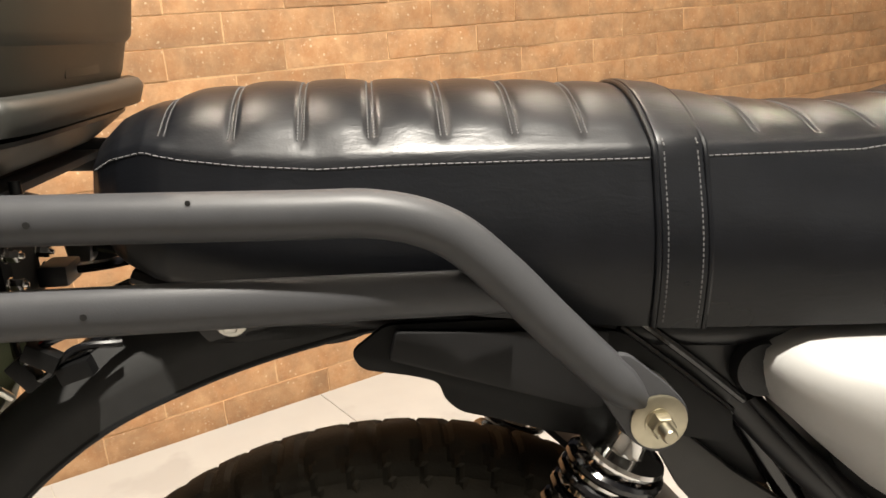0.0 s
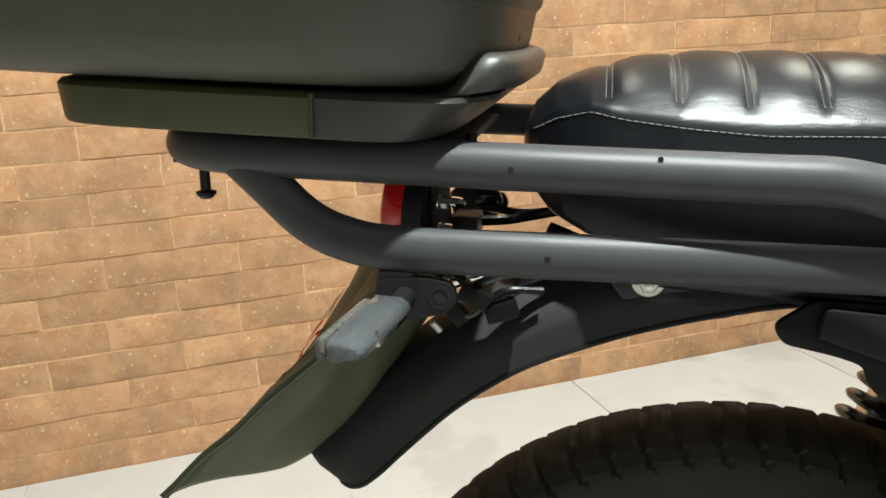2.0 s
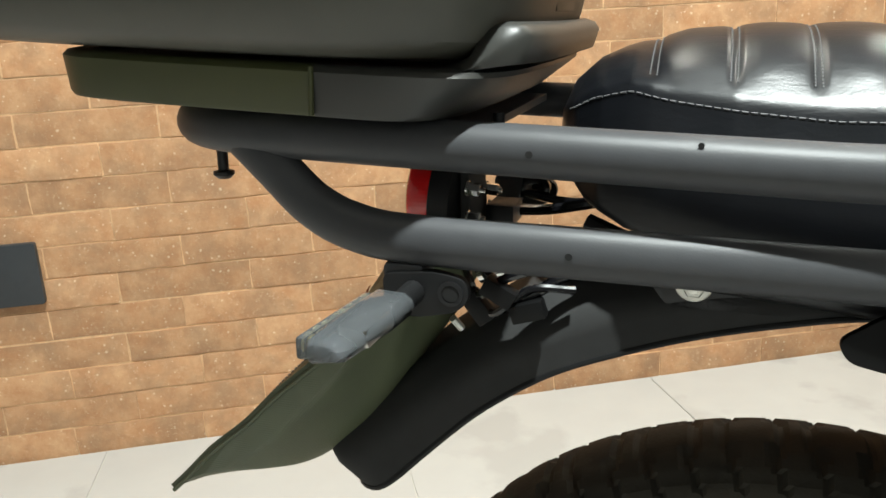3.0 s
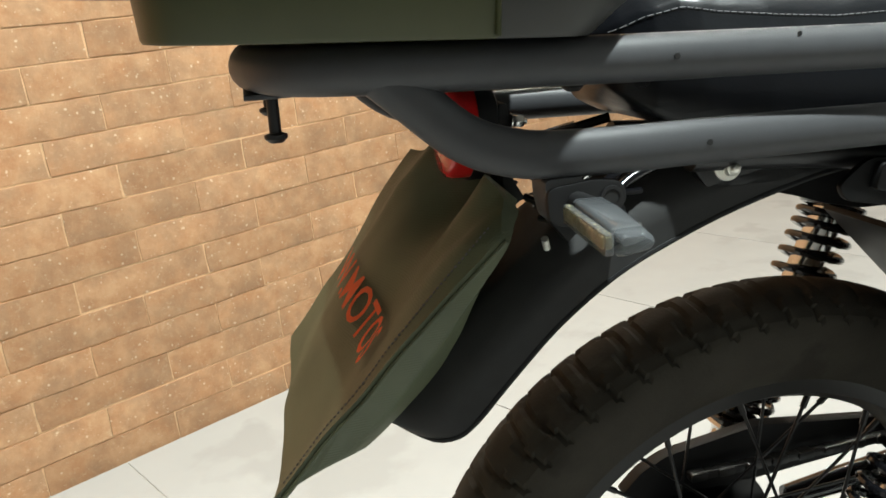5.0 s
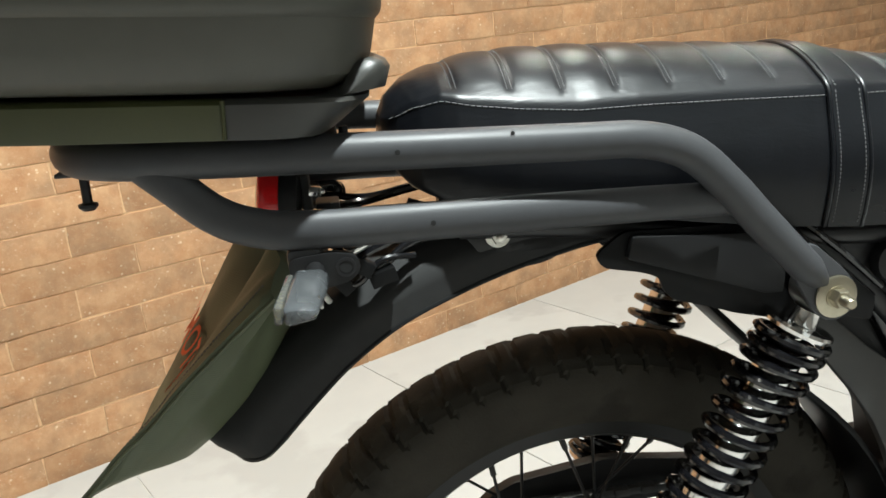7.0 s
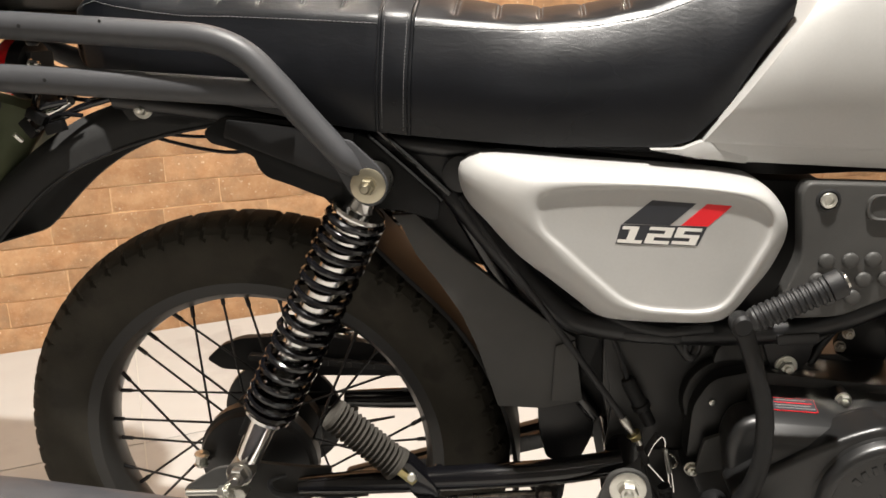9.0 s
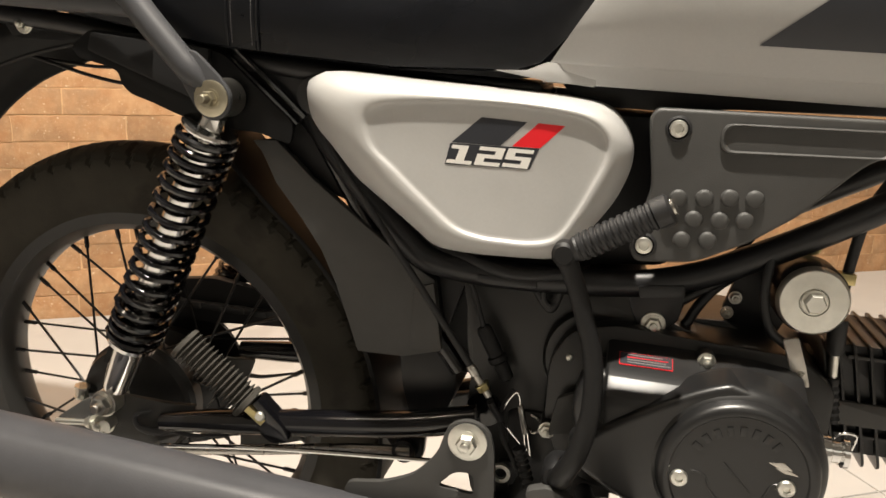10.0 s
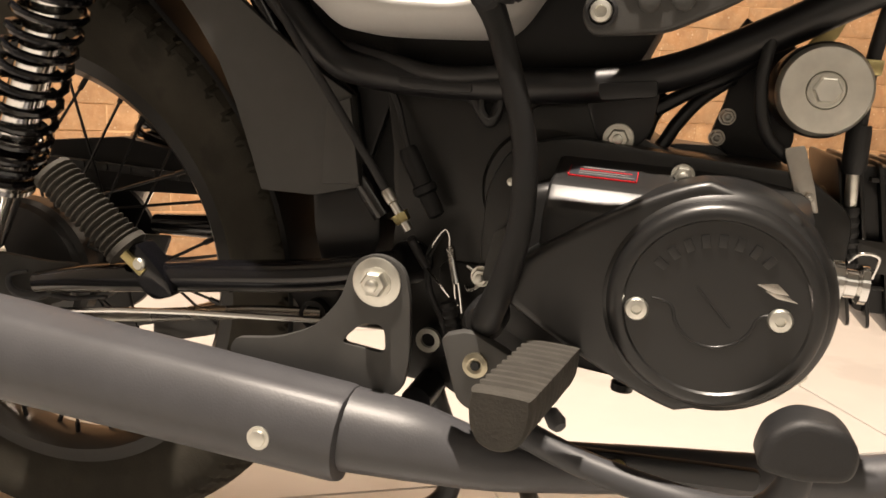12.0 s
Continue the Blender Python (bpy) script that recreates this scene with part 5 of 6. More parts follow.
    for x, z, y in ((0.624, 0.4955, -0.107), (0.508, 0.4755, -0.084), (0.495, 0.405, -0.10), (0.716, 0.372, -0.10)):
        part("bolt", hex_bolt((x, y + 0.006, z), (0, -1, 0), 0.0066, 0.006, 0.0), ZINC, cv)
        part("boss", lathe([(0.0078, 0), (0.0078, 0.03)], (x, y + 0.036, z), (x, -1, z), 16), ENGMAT, cv)
    # warning sticker
    tm = Matrix.Translation((0.5735, -0.1130, 0.4921)) @ Matrix.Rotation(radians(-74), 4, "X") @ Matrix.Diagonal((0.95, 1, 1.35, 1))
    part("warning_label", slab([(-0.0235, -0.0065), (0.0235, -0.0065), (0.0235, 0.0065), (-0.0235, 0.0065)], -0.0004, 0.0006, 0, to=tm), RED, cv, "small black warning label with a red border")
    part("label_field", slab([(-0.0230, -0.0060), (0.0230, -0.0060), (0.0230, 0.0060), (-0.0230, 0.0060)], -0.0007, 0.0, 0, to=tm), DARKSTICK, cv)
    for k, w in enumerate((0.0155, 0.0180, 0.0170, 0.0190)):
        part("label_bar", slab([(-0.0165, -0.00032), (-0.0165 + 2 * w, -0.00032), (-0.0165 + 2 * w, 0.00032), (-0.0165, 0.00032)], -0.0010, -0.0003, 0, to=tm @ Matrix.Translation((0, 0, 0.0040 - 0.0026 * k))), FAINT if k != 1 else RED, cv)
    # upper case, mounts
    up = slab([(0.508, 0.500), (0.512, 0.530), (0.56, 0.538), (0.60, 0.512), (0.64, 0.503), (0.655, 0.495), (0.64, 0.485), (0.53, 0.485)], -0.066, 0.066, 0.004, round_by=0.012)
    part("upper_case", up, ENGINE, eng)
    part("starter_housing", lathe([(0.026, 0), (0.028, 0.004), (0.028, 0.10), (0.02, 0.106)], (0.545, 0.05, 0.527), (0.545, -1, 0.527), 28), ENGINE, eng)
    mount = slab([(0.548, 0.548), (0.603, 0.560), (0.600, 0.520), (0.585, 0.500), (0.565, 0.505)], -0.062, -0.070, 0.002, round_by=0.006)
    part("engine_mount", mount, FRAME, eng)
    part("bolt", hex_bolt((0.578, -0.070, 0.513), (0, -1, 0), 0.0075, 0.007, 0.0110), ZINC, eng, "zinc plated mounting bolt")
    for x, y, z in ((0.651, -0.023, 0.534), (0.646, -0.020, 0.518)):
        part("bolt", hex_bolt((x, y, z), (0, -1, 0), 0.0052, 0.006, 0.0), STEEL, eng)
    part("mount_plate", slab([(0.570, 0.500), (0.620, 0.5120), (0.646, 0.5130), (0.668, 0.500), (0.666, 0.470), (0.575, 0.465)], -0.026, -0.032, 0.002, round_by=0.005), FRAME, eng)
    part("front_mount", slab([(0.652, 0.580), (0.690, 0.590), (0.70, 0.52), (0.69, 0.495), (0.650, 0.500), (0.641, 0.520), (0.648, 0.545)], -0.010, -0.018, 0.002, round_by=0.006), FRAME, eng)
    part("bent_rod", tube([(0.585, -0.055, 0.490), (0.606, -0.050, 0.508), (0.616, -0.045, 0.526), (0.630, -0.040, 0.545), (0.650, -0.035, 0.562)], 0.0050, 10), FRAME, eng)
    part("bent_rod", tube([(0.600, -0.060, 0.535), (0.622, -0.055, 0.5500), (0.645, -0.050, 0.5630), (0.668, -0.045, 0.580)], 0.0052, 10), FRAME, eng)
    part("bent_rod", tube([(0.575, -0.058, 0.505), (0.592, -0.056, 0.512), (0.598, -0.054, 0.530), (0.606, -0.050, 0.545)], 0.0060, 10), ENGINE, eng)
    # cylinder with fins, lying forward
    for k in range(9):
        x = 0.738 + 0.0128 * k
        part("cooling_fin", slab([(-0.060, -0.061), (0.060, -0.061), (0.060, 0.058), (-0.060, 0.058)], 0, 0.0026, 0.0008, round_by=0.010, to=Matrix.Translation((x, 0, 0.459)) @ Matrix.Rotation(radians(90), 4, "Z") @ Matrix.Rotation(radians(-13), 4, "X")), ENGINE, eng)
    core = slab([(0.752, 0.410), (0.862, 0.410), (0.838, 0.512), (0.728, 0.512)], -0.051, 0.051, 0.003, round_by=0.006)
    part("cylinder_block", core, FRAME, eng)
    part("fin_band", slab([(0.742, 0.4405), (0.850, 0.4405), (0.845, 0.4625), (0.737, 0.4625)], -0.057, -0.0615, 0.001, round_by=0.002), PLATE, eng)
    for z in (0.430, 0.503):
        part("fin_rib", slab([(0.746, z - 0.0016), (0.846, z - 0.0016), (0.846, z + 0.0016), (0.746, z + 0.0016)], -0.050, -0.0585, 0.0006), ENGINE, eng)
    part("cylinder", lathe([(0.045, 0), (0.045, 0.14), (0.04, 0.16)], (0.73, 0, 0.445), (1.73, 0, 0.58), 28), ENGINE, eng)
    part("oil_fitting", lathe([(0.010, 0), (0.010, 0.006), (0.013, 0.008), (0.013, 0.014), (0.009, 0.016), (0.009, 0.022), (0.012, 0.024), (0.012, 0.028)], (0.708, -0.136, 0.447), (1.7, -0.15, 0.455), 20), CHROME, eng, "bright metal pipe fitting")
    part("clip", tube([(0.724, -0.138, 0.460), (0.729, -0.141, 0.466), (0.739, -0.141, 0.465), (0.738, -0.139, 0.452)], 0.0011, 6), CHROME, eng)
    # rear of the crankcase: mount plates and boots
    part("round_housing", lathe([(0.049, 0.0), (0.049, 0.046), (0.046, 0.050), (0.004, 0.050)], (0.5310, -0.016, 0.4685), (0.5310, -1, 0.4685), 48), ENGINE, eng)
    part("shaft_plate", slab([(0.5020, 0.4410), (0.5190, 0.4490), (0.5230, 0.4105), (0.4965, 0.4025), (0.4985, 0.4200)], -0.094, -0.101, 0.0012, round_by=0.003), GUARD, eng)
    part("lower_case", slab([(0.452, 0.405), (0.52, 0.405), (0.56, 0.36), (0.56, 0.30), (0.50, 0.285), (0.462, 0.30)], -0.060, 0.060, 0.005, round_by=0.012), ENGINE, eng)
    part("drain_bolt", lathe([(0.006, 0), (0.006, 0.014), (0.0085, 0.014), (0.0085, 0.02)], (0.605, -0.06, 0.345), (0.605, -0.06, -1), 12), ENGMAT, eng)
    return eng


engine()


def kick_starter():
    y = -0.176
    arm = [(0.512, -0.150, 0.388), (0.516, -0.160, 0.399), (0.526, -0.172, 0.428), (0.5325, y, 0.467), (0.5295, y, 0.510), (0.517, y, 0.550), (0.506, y, 0.578), (0.4985, y, 0.592)]
    k = part("kick_starter", tube(arm, [0.0105, 0.0098, 0.0088, 0.0080, 0.0078, 0.0076, 0.0078, 0.0090], 16, flat=0.85), PLASTIC, bike, "black kick start lever with ribbed rubber")
    part("boss", lathe([(0.013, 0), (0.014, 0.004), (0.014, 0.026), (0.011, 0.030)], (0.511, -0.125, 0.390), (0.511, -1, 0.390), 24), PLASTIC, k)
    part("joint", lathe([(0.0085, 0), (0.0095, 0.003), (0.0095, 0.016), (0.007, 0.019)], (0.4985, -0.167, 0.594), (0.4985, -1, 0.594), 18), PLASTIC, k)
    a, b = Vector((0.500, -0.177, 0.5935)), Vector((0.573, -0.182, 0.6385))
    L = (b - a).length
    prof = [(0.006, 0.0), (0.0085, 0.006), (0.0105, 0.010)]
    h = 0.012
    while h < L - 0.016:
        prof += [(0.0098, h), (0.0112, h + 0.0010), (0.0112, h + 0.0034), (0.0098, h + 0.0044)]
        h += 0.0056
    prof += [(0.0118, L - 0.013), (0.0118, L - 0.002), (0.009, L), (0.0075, L - 0.001)]
    part("grip", lathe(prof, a, b, 22), GRIP, k, "ribbed black rubber grip")
    part("end_pin", lathe([(0.0068, L - 0.004), (0.0068, L + 0.002), (0.005, L + 0.003)], a, b, 16), STEEL, k)


kick_starter()


def rear_footrest():
    a, b = Vector((0.2020, -0.0930, 0.3760)), Vector((0.1288, -0.1020, 0.4396))
    L = (b - a).length
    fr = part("rear_footrest", slab([(0.1955, 0.3805), (0.2070, 0.3905), (0.2360, 0.3635), (0.2430, 0.3495), (0.2260, 0.3435), (0.2140, 0.3495)], -0.078, -0.1005, 0.002, round_by=0.005), GLOSS, bike, "folded rear footrest with ribbed rubber")
    part("pivot_bolt", lathe([(0.0050, 0), (0.0055, 0.002), (0.004, 0.0035)], (0.2118, -0.1005, 0.3726), (0.2118, -1, 0.3726), 16), ZINC, fr)
    part("bracket_stub", tube([(0.236, -0.082, 0.362), (0.240, -0.074, 0.362)], 0.012, 12, smooth=False), GLOSS, fr)
    # leaf of the hinge
    m = axis_matrix(a, b)
    part("hinge_leaf", block(-0.011, 0.011, -0.004, 0.004, -0.016, 0.020, 0.001, to=m), GOLDZINC, fr, "yellow zinc hinge leaf")
    prof = [(0.010, 0.006), (0.0185, 0.008), (0.0185, 0.013)]
    h = 0.015
    while h < L - 0.008:
        prof += [(0.0130, h), (0.0172, h + 0.0010), (0.0176, h + 0.0016), (0.0172, h + 0.0022), (0.0130, h + 0.0032)]
        h += 0.0056
    prof += [(0.0176, L - 0.004), (0.0166, L), (0.013, L + 0.001), (0.010, L - 0.001)]
    part("rubber", lathe(prof, a, b, 24), DUSTY, fr, "ribbed dull black rubber")


rear_footrest()


def front_footrest():
    pl = slab([(0.485, 0.378), (0.505, 0.385), (0.535, 0.372), (0.545, 0.345), (0.520, 0.325), (0.500, 0.335)], -0.150, -0.162, 0.002, round_by=0.006)
    fp = part("front_footrest", pl, GUARD, bike, "front footrest with thick black rubber")
    part("pivot_bolt", lathe([(0.0028, 0), (0.0085, 0), (0.0085, 0.0025), (0.0055, 0.0035), (0.0028, 0.002)], (0.511, -0.162, 0.363), (0.511, -1, 0.363), 24), AGED, fp, "dull zinc hollow rivet")
    part("rivet_hole", lathe([(0.0030, 0), (0.0030, 0.0036)], (0.511, -0.162, 0.363), (0.511, -1, 0.363), 14), DARKHOLE, fp)
    part("bar", tube([(0.535, -0.07, 0.335), (0.545, -0.15, 0.350)], 0.009, 12, smooth=False), SATIN, fp)
    a, b = Vector((0.5600, -0.168, 0.374)), Vector((0.5455, -0.262, 0.3735))
    section = [(-0.0165, 0.0105), (-0.0140, 0.0130), (0.0140, 0.0130), (0.0165, 0.0105), (0.0170, 0.0020), (0.0150, -0.0070), (0.0095, -0.0140), (0.0, -0.0168), (-0.0095, -0.0140), (-0.0150, -0.0070), (-0.0170, 0.0020)]
    section = [(p.x, p.y) for p in smooth_line([(x, z, 0) for x, z in section], 3, closed=True)]
    rings = []
    n = 66
    for k in range(n + 1):
        f = k / n
        rib = 1.0 if k % 6 in (0, 1, 2) or f > 0.90 else 0.94
        size = (1.0 if f < 0.97 else 1.0 - 0.10 * ((f - 0.97) / 0.03) ** 2) * rib
        p = a.lerp(b, f)
        rings.append([Vector((p.x + x * size, p.y, p.z + 1.14 * z * (size if z < 0 else (size if rib == 1.0 else 0.88)))) for x, z in section])
    bm = bmesh.new()
    add_rings(bm, rings)
    part("rubber", bm, DUSTY, fp, "thick dusty black rubber with a flat ribbed top")
    part("spring_end", lathe([(0.005, 0), (0.006, 0.008), (0.004, 0.012)], (0.566, -0.19, 0.352), (0.575, -0.20, 0.346), 12), SATIN, fp)


front_footrest()


def brake_pedal():
    pd = part("brake_pedal", slab([(0.681, 0.352), (0.685, 0.374), (0.700, 0.386), (0.722, 0.384), (0.733, 0.372), (0.731, 0.354), (0.705, 0.349)], -0.185, -0.215, 0.006, round_by=0.008, segments=3), GRIP, bike, "black rubber covered foot brake pedal")
    part("pedal_arm", tube([(0.706, -0.198, 0.352), (0.704, -0.197, 0.335), (0.690, -0.185, 0.312), (0.65, -0.165, 0.300), (0.58, -0.150, 0.305), (0.51, -0.140, 0.325)], 0.0095, 12), SATIN, pd)


brake_pedal()


def centre_stand():
    st = part("stand", tube([(0.455, -0.10, 0.30), (0.455, 0.10, 0.30)], 0.012, 14, smooth=False), FRAME, bike, "black steel stand under the engine")
    for sd in (-1, 1):
        part("folded_leg", tube([(0.458, sd * 0.06, 0.295), (0.478, sd * 0.055, 0.235), (0.470, sd * 0.06, 0.195), (0.41, sd * 0.075, 0.165), (0.33, sd * 0.09, 0.150)], 0.0095, 12), FRAME, st)
    part("side_stand_leg", tube([(0.505, 0.05, 0.285), (0.513, 0.075, 0.215), (0.528, 0.11, 0.125), (0.545, 0.175, 0.057)], 0.0095, 12), FRAME, st)
    part("side_stand_foot", slab([(0.525, 0.0470), (0.575, 0.0495), (0.572, 0.0555), (0.530, 0.0535)], 0.160, 0.195, 0.001), FRAME, st)


centre_stand()


def horn():
    c = Vector((0.701, -0.055, 0.558))
    h = part("horn", lathe([(0.020, -0.01), (0.028, -0.006), (0.0305, 0.0), (0.0305, 0.030), (0.029, 0.034)], c, c + Vector((0, -1, 0)), 48), FRAME, bike, "round horn with a zinc plated face")
    part("face", lathe([(0.0290, 0.034), (0.0285, 0.040), (0.0265, 0.0425), (0.012, 0.0430), (0.0112, 0.0415), (0.003, 0.0415)], c, c + Vector((0, -1, 0)), 48), ZINC, h, "zinc plated disc")
    part("bolt", hex_bolt(c + Vector((0, -0.0415, 0)), (0, -1, 0), 0.0088, 0.007, 0.0112, dimple=False), ZINC, h)
    part("bracket", slab([(0.690, 0.585), (0.708, 0.590), (0.72, 0.62), (0.712, 0.625), (0.70, 0.60)], -0.050, -0.056, 0.001, round_by=0.003), GOLDZINC, h)
    part("terminal", block(0.722, 0.736, -0.075, -0.06, 0.570, 0.580, 0.002), GOLDZINC, h)
    tab = slab([(0.6845, 0.5190), (0.6970, 0.5225), (0.7075, 0.4960), (0.7125, 0.4795), (0.7075, 0.4795), (0.6945, 0.4930)], -0.0835, -0.0865, 0.0008, round_by=0.002)
    part("bright_tab", tab, STEEL, h, "bright bent metal tab")
    part("tab_screw", hex_bolt((0.7045, -0.0865, 0.4895), (0, -1, 0), 0.0035, 0.003), STEEL, h)


horn()


def cables():
    cb = part("clutch_cable", tube([(0.78, -0.05, 0.70), (0.742, -0.062, 0.640), (0.731, -0.066, 0.585), (0.7305, -0.066, 0.535)], 0.0048, 10), GRIP, bike, "black sheathed control cable with a bright end")
    part("boot", lathe([(0.0075, 0), (0.008, 0.004), (0.008, 0.028), (0.006, 0.032)], (0.7305, -0.066, 0.538), (0.7325, -0.066, 0.500), 16), GRIP, cb)
    part("ferrule", lathe([(0.0042, 0), (0.0042, 0.020), (0.003, 0.022)], (0.7325, -0.066, 0.506), (0.735, -0.066, 0.480), 12), ZINC, cb)
    b2 = [(0.0052, 0.0)]
    for k in range(6):
        b2 += [(0.0060, 0.003 + 0.007 * k), (0.0046, 0.0065 + 0.007 * k)]
    part("bellows", lathe(b2, (0.735, -0.066, 0.484), (0.742, -0.066, 0.440), 14), GRIP, cb)
    bc = part("brake_cable", tube([(0.25, -0.062, 0.665), (0.285, -0.084, 0.625), (0.312, -0.088, 0.594), (0.36, -0.095, 0.535), (0.405, -0.102, 0.480), (0.422, -0.104, 0.4585)], 0.0034, 10), GRIP, bike, "black brake cable with threaded adjuster")
    part("adjuster", lathe([(0.0035, 0), (0.0045, 0.002), (0.0045, 0.010), (0.0034, 0.011), (0.0034, 0.034)], (0.420, -0.104, 0.461), (0.447, -0.104, 0.424), 12), STEEL, bc)
    part("adjuster_nut", hex_bolt((0.432, -0.105, 0.445), (0.6, 0, -0.8), 0.0062, 0.007, 0.0, dimple=False), GOLDZINC, bc)
    part("outer_sheath", tube([(0.4410, -0.100, 0.4270), (0.4450, -0.094, 0.4160), (0.4509, -0.088, 0.4045)], 0.0034, 10), GRIP, bc)
    part("inner_wire", tube([(0.4509, -0.088, 0.4045), (0.4709, -0.088, 0.3839)], 0.0011, 6, smooth=False), CHROME, bc)
    m = axis_matrix((0.4677, -0.088, 0.4222), (0.4754, -0.088, 0.3947))
    pts = [m @ Vector((0.0028 * math.cos(a), 0.0028 * math.sin(a), 0.0285 * a / (36 * math.pi))) for a in np.linspace(0, 36 * math.pi, 300)]
    sp = part("return_spring", tube(pts, 0.0007, 5, smooth=False), CHROME, bike, "small bright return spring")
    part("hook", tube([(0.4677, -0.088, 0.4222), (0.4668, -0.088, 0.4300), (0.4629, -0.088, 0.4343), (0.4560, -0.088, 0.4240), (0.4520, -0.088, 0.4120)], 0.0009, 6), CHROME, sp)
    part("end_loop", tube([(0.4738, -0.088, 0.3960), (0.4755, -0.088, 0.3850), (0.4784, -0.088, 0.3781)], 0.0010, 6), CHROME, sp)
    part("end_loop", tube([(0.4770, -0.088, 0.3955), (0.4795, -0.088, 0.3840), (0.4817, -0.088, 0.3729)], 0.0010, 6), CHROME, sp)
    part("clip", tube([(0.4765, -0.062, 0.4030), (0.4845, -0.062, 0.3985), (0.4870, -0.062, 0.3895), (0.4800, -0.062, 0.3840), (0.4770, -0.062, 0.3880)], 0.0016, 8), STEEL, sp)
    part("black_lead", tube([(0.4600, -0.080, 0.4330), (0.4500, -0.080, 0.4100), (0.4530, -0.080, 0.3850), (0.4640, -0.080, 0.3640), (0.4720, -0.080, 0.3480)], 0.0026, 8), GRIP, bike, "black rubber lead behind the brake lever")
    sw = part("brake_switch", lathe([(0.006, 0), (0.0075, 0.003), (0.0075, 0.030), (0.0095, 0.031), (0.0095, 0.036), (0.007, 0.038), (0.0065, 0.055), (0.003, 0.057)], (0.4250, -0.076, 0.4900), (0.4490, -0.076, 0.4480), 16), PLASTIC, bike, "black brake light switch with a lead")
    part("lead", tube([(0.4255, -0.076, 0.4900), (0.4190, -0.072, 0.5050), (0.4120, -0.068, 0.5220), (0.398, -0.066, 0.545)], 0.0026, 8), GRIP, sw)
    bt = [(0.0062, 0.0)]
    for k in range(7):
        bt += [(0.0068, 0.003 + 0.006 * k), (0.0052, 0.006 + 0.006 * k)]
    part("rubber_boot", lathe(bt, (0.4705, -0.090, 0.3800), (0.4850, -0.090, 0.3380), 14), GRIP, bike, "ribbed black rubber boot")
    lp = part("cable_eye", lathe([(0.0058, 0), (0.0098, 0), (0.0098, 0.004), (0.0058, 0.004), (0.0058, 0)], (0.4540, -0.072, 0.3420), (0.4540, -1, 0.3420), 24, cap=False), ZINC, bike, "zinc plated eye on a small arm")
    part("arm", slab([(0.448, 0.350), (0.462, 0.352), (0.470, 0.342), (0.466, 0.326), (0.450, 0.328)], -0.058, -0.066, 0.001, round_by=0.004), FRAME, lp)
    # wiring under the seat and along the frame
    for pts, r in (([(0.36, -0.060, 0.56), (0.40, -0.070, 0.553), (0.45, -0.082, 0.546), (0.50, -0.080, 0.552)], 0.006),
                   ([(0.60, -0.05, 0.535), (0.63, -0.045, 0.560), (0.655, -0.045, 0.60)], 0.004),
                   ([(0.668, -0.075, 0.60), (0.664, -0.085, 0.56), (0.672, -0.085, 0.528), (0.690, -0.078, 0.512)], 0.0042),
                   ([(0.47, -0.070, 0.532), (0.485, -0.072, 0.515), (0.492, -0.070, 0.530)], 0.0045)):
        part("wiring_loom", tube(pts, r, 10), GRIP, bike, "taped black wiring loom")
    part("air_box", slab([(0.395, 0.695), (0.60, 0.695), (0.60, 0.60), (0.585, 0.562), (0.52, 0.556), (0.50, 0.545), (0.40, 0.532)], -0.050, 0.050, 0.006, round_by=0.012), PLASTIC, bike, "black plastic air box")
    part("battery_box", slab([(0.275, 0.690), (0.40, 0.700), (0.41, 0.555), (0.385, 0.47), (0.372, 0.53), (0.335, 0.575)], -0.048, 0.048, 0.005, round_by=0.010), PLASTIC, bike, "black plastic battery box")
    part("battery_tray", slab([(0.40, 0.540), (0.515, 0.540), (0.510, 0.47), (0.50, 0.40), (0.46, 0.36), (0.42, 0.40), (0.405, 0.46)], -0.046, 0.046, 0.004, round_by=0.010), PLATE, bike, "gloss black engine mount box")
    part("coil_bracket", slab([(0.47, 0.722), (0.80, 0.735), (0.80, 0.712), (0.62, 0.706), (0.56, 0.700), (0.49, 0.700)], -0.052, 0.052, 0.003, round_by=0.006), FRAME, bike, "black bracket under the tank")
    part("mud_flap", slab([(0.338, 0.447), (0.396, 0.452), (0.400, 0.410), (0.388, 0.378), (0.352, 0.376), (0.342, 0.41)], -0.050, 0.050, 0.003, round_by=0.008), FRAME, bike, "black rubber flap ahead of the wheel")
    part("under_seat_tray", slab([(0.20, 0.722), (0.46, 0.716), (0.44, 0.665), (0.27, 0.66), (0.215, 0.69)], -0.055, 0.055, 0.003, round_by=0.01), FRAME, bike, "black under seat tray")


cables()


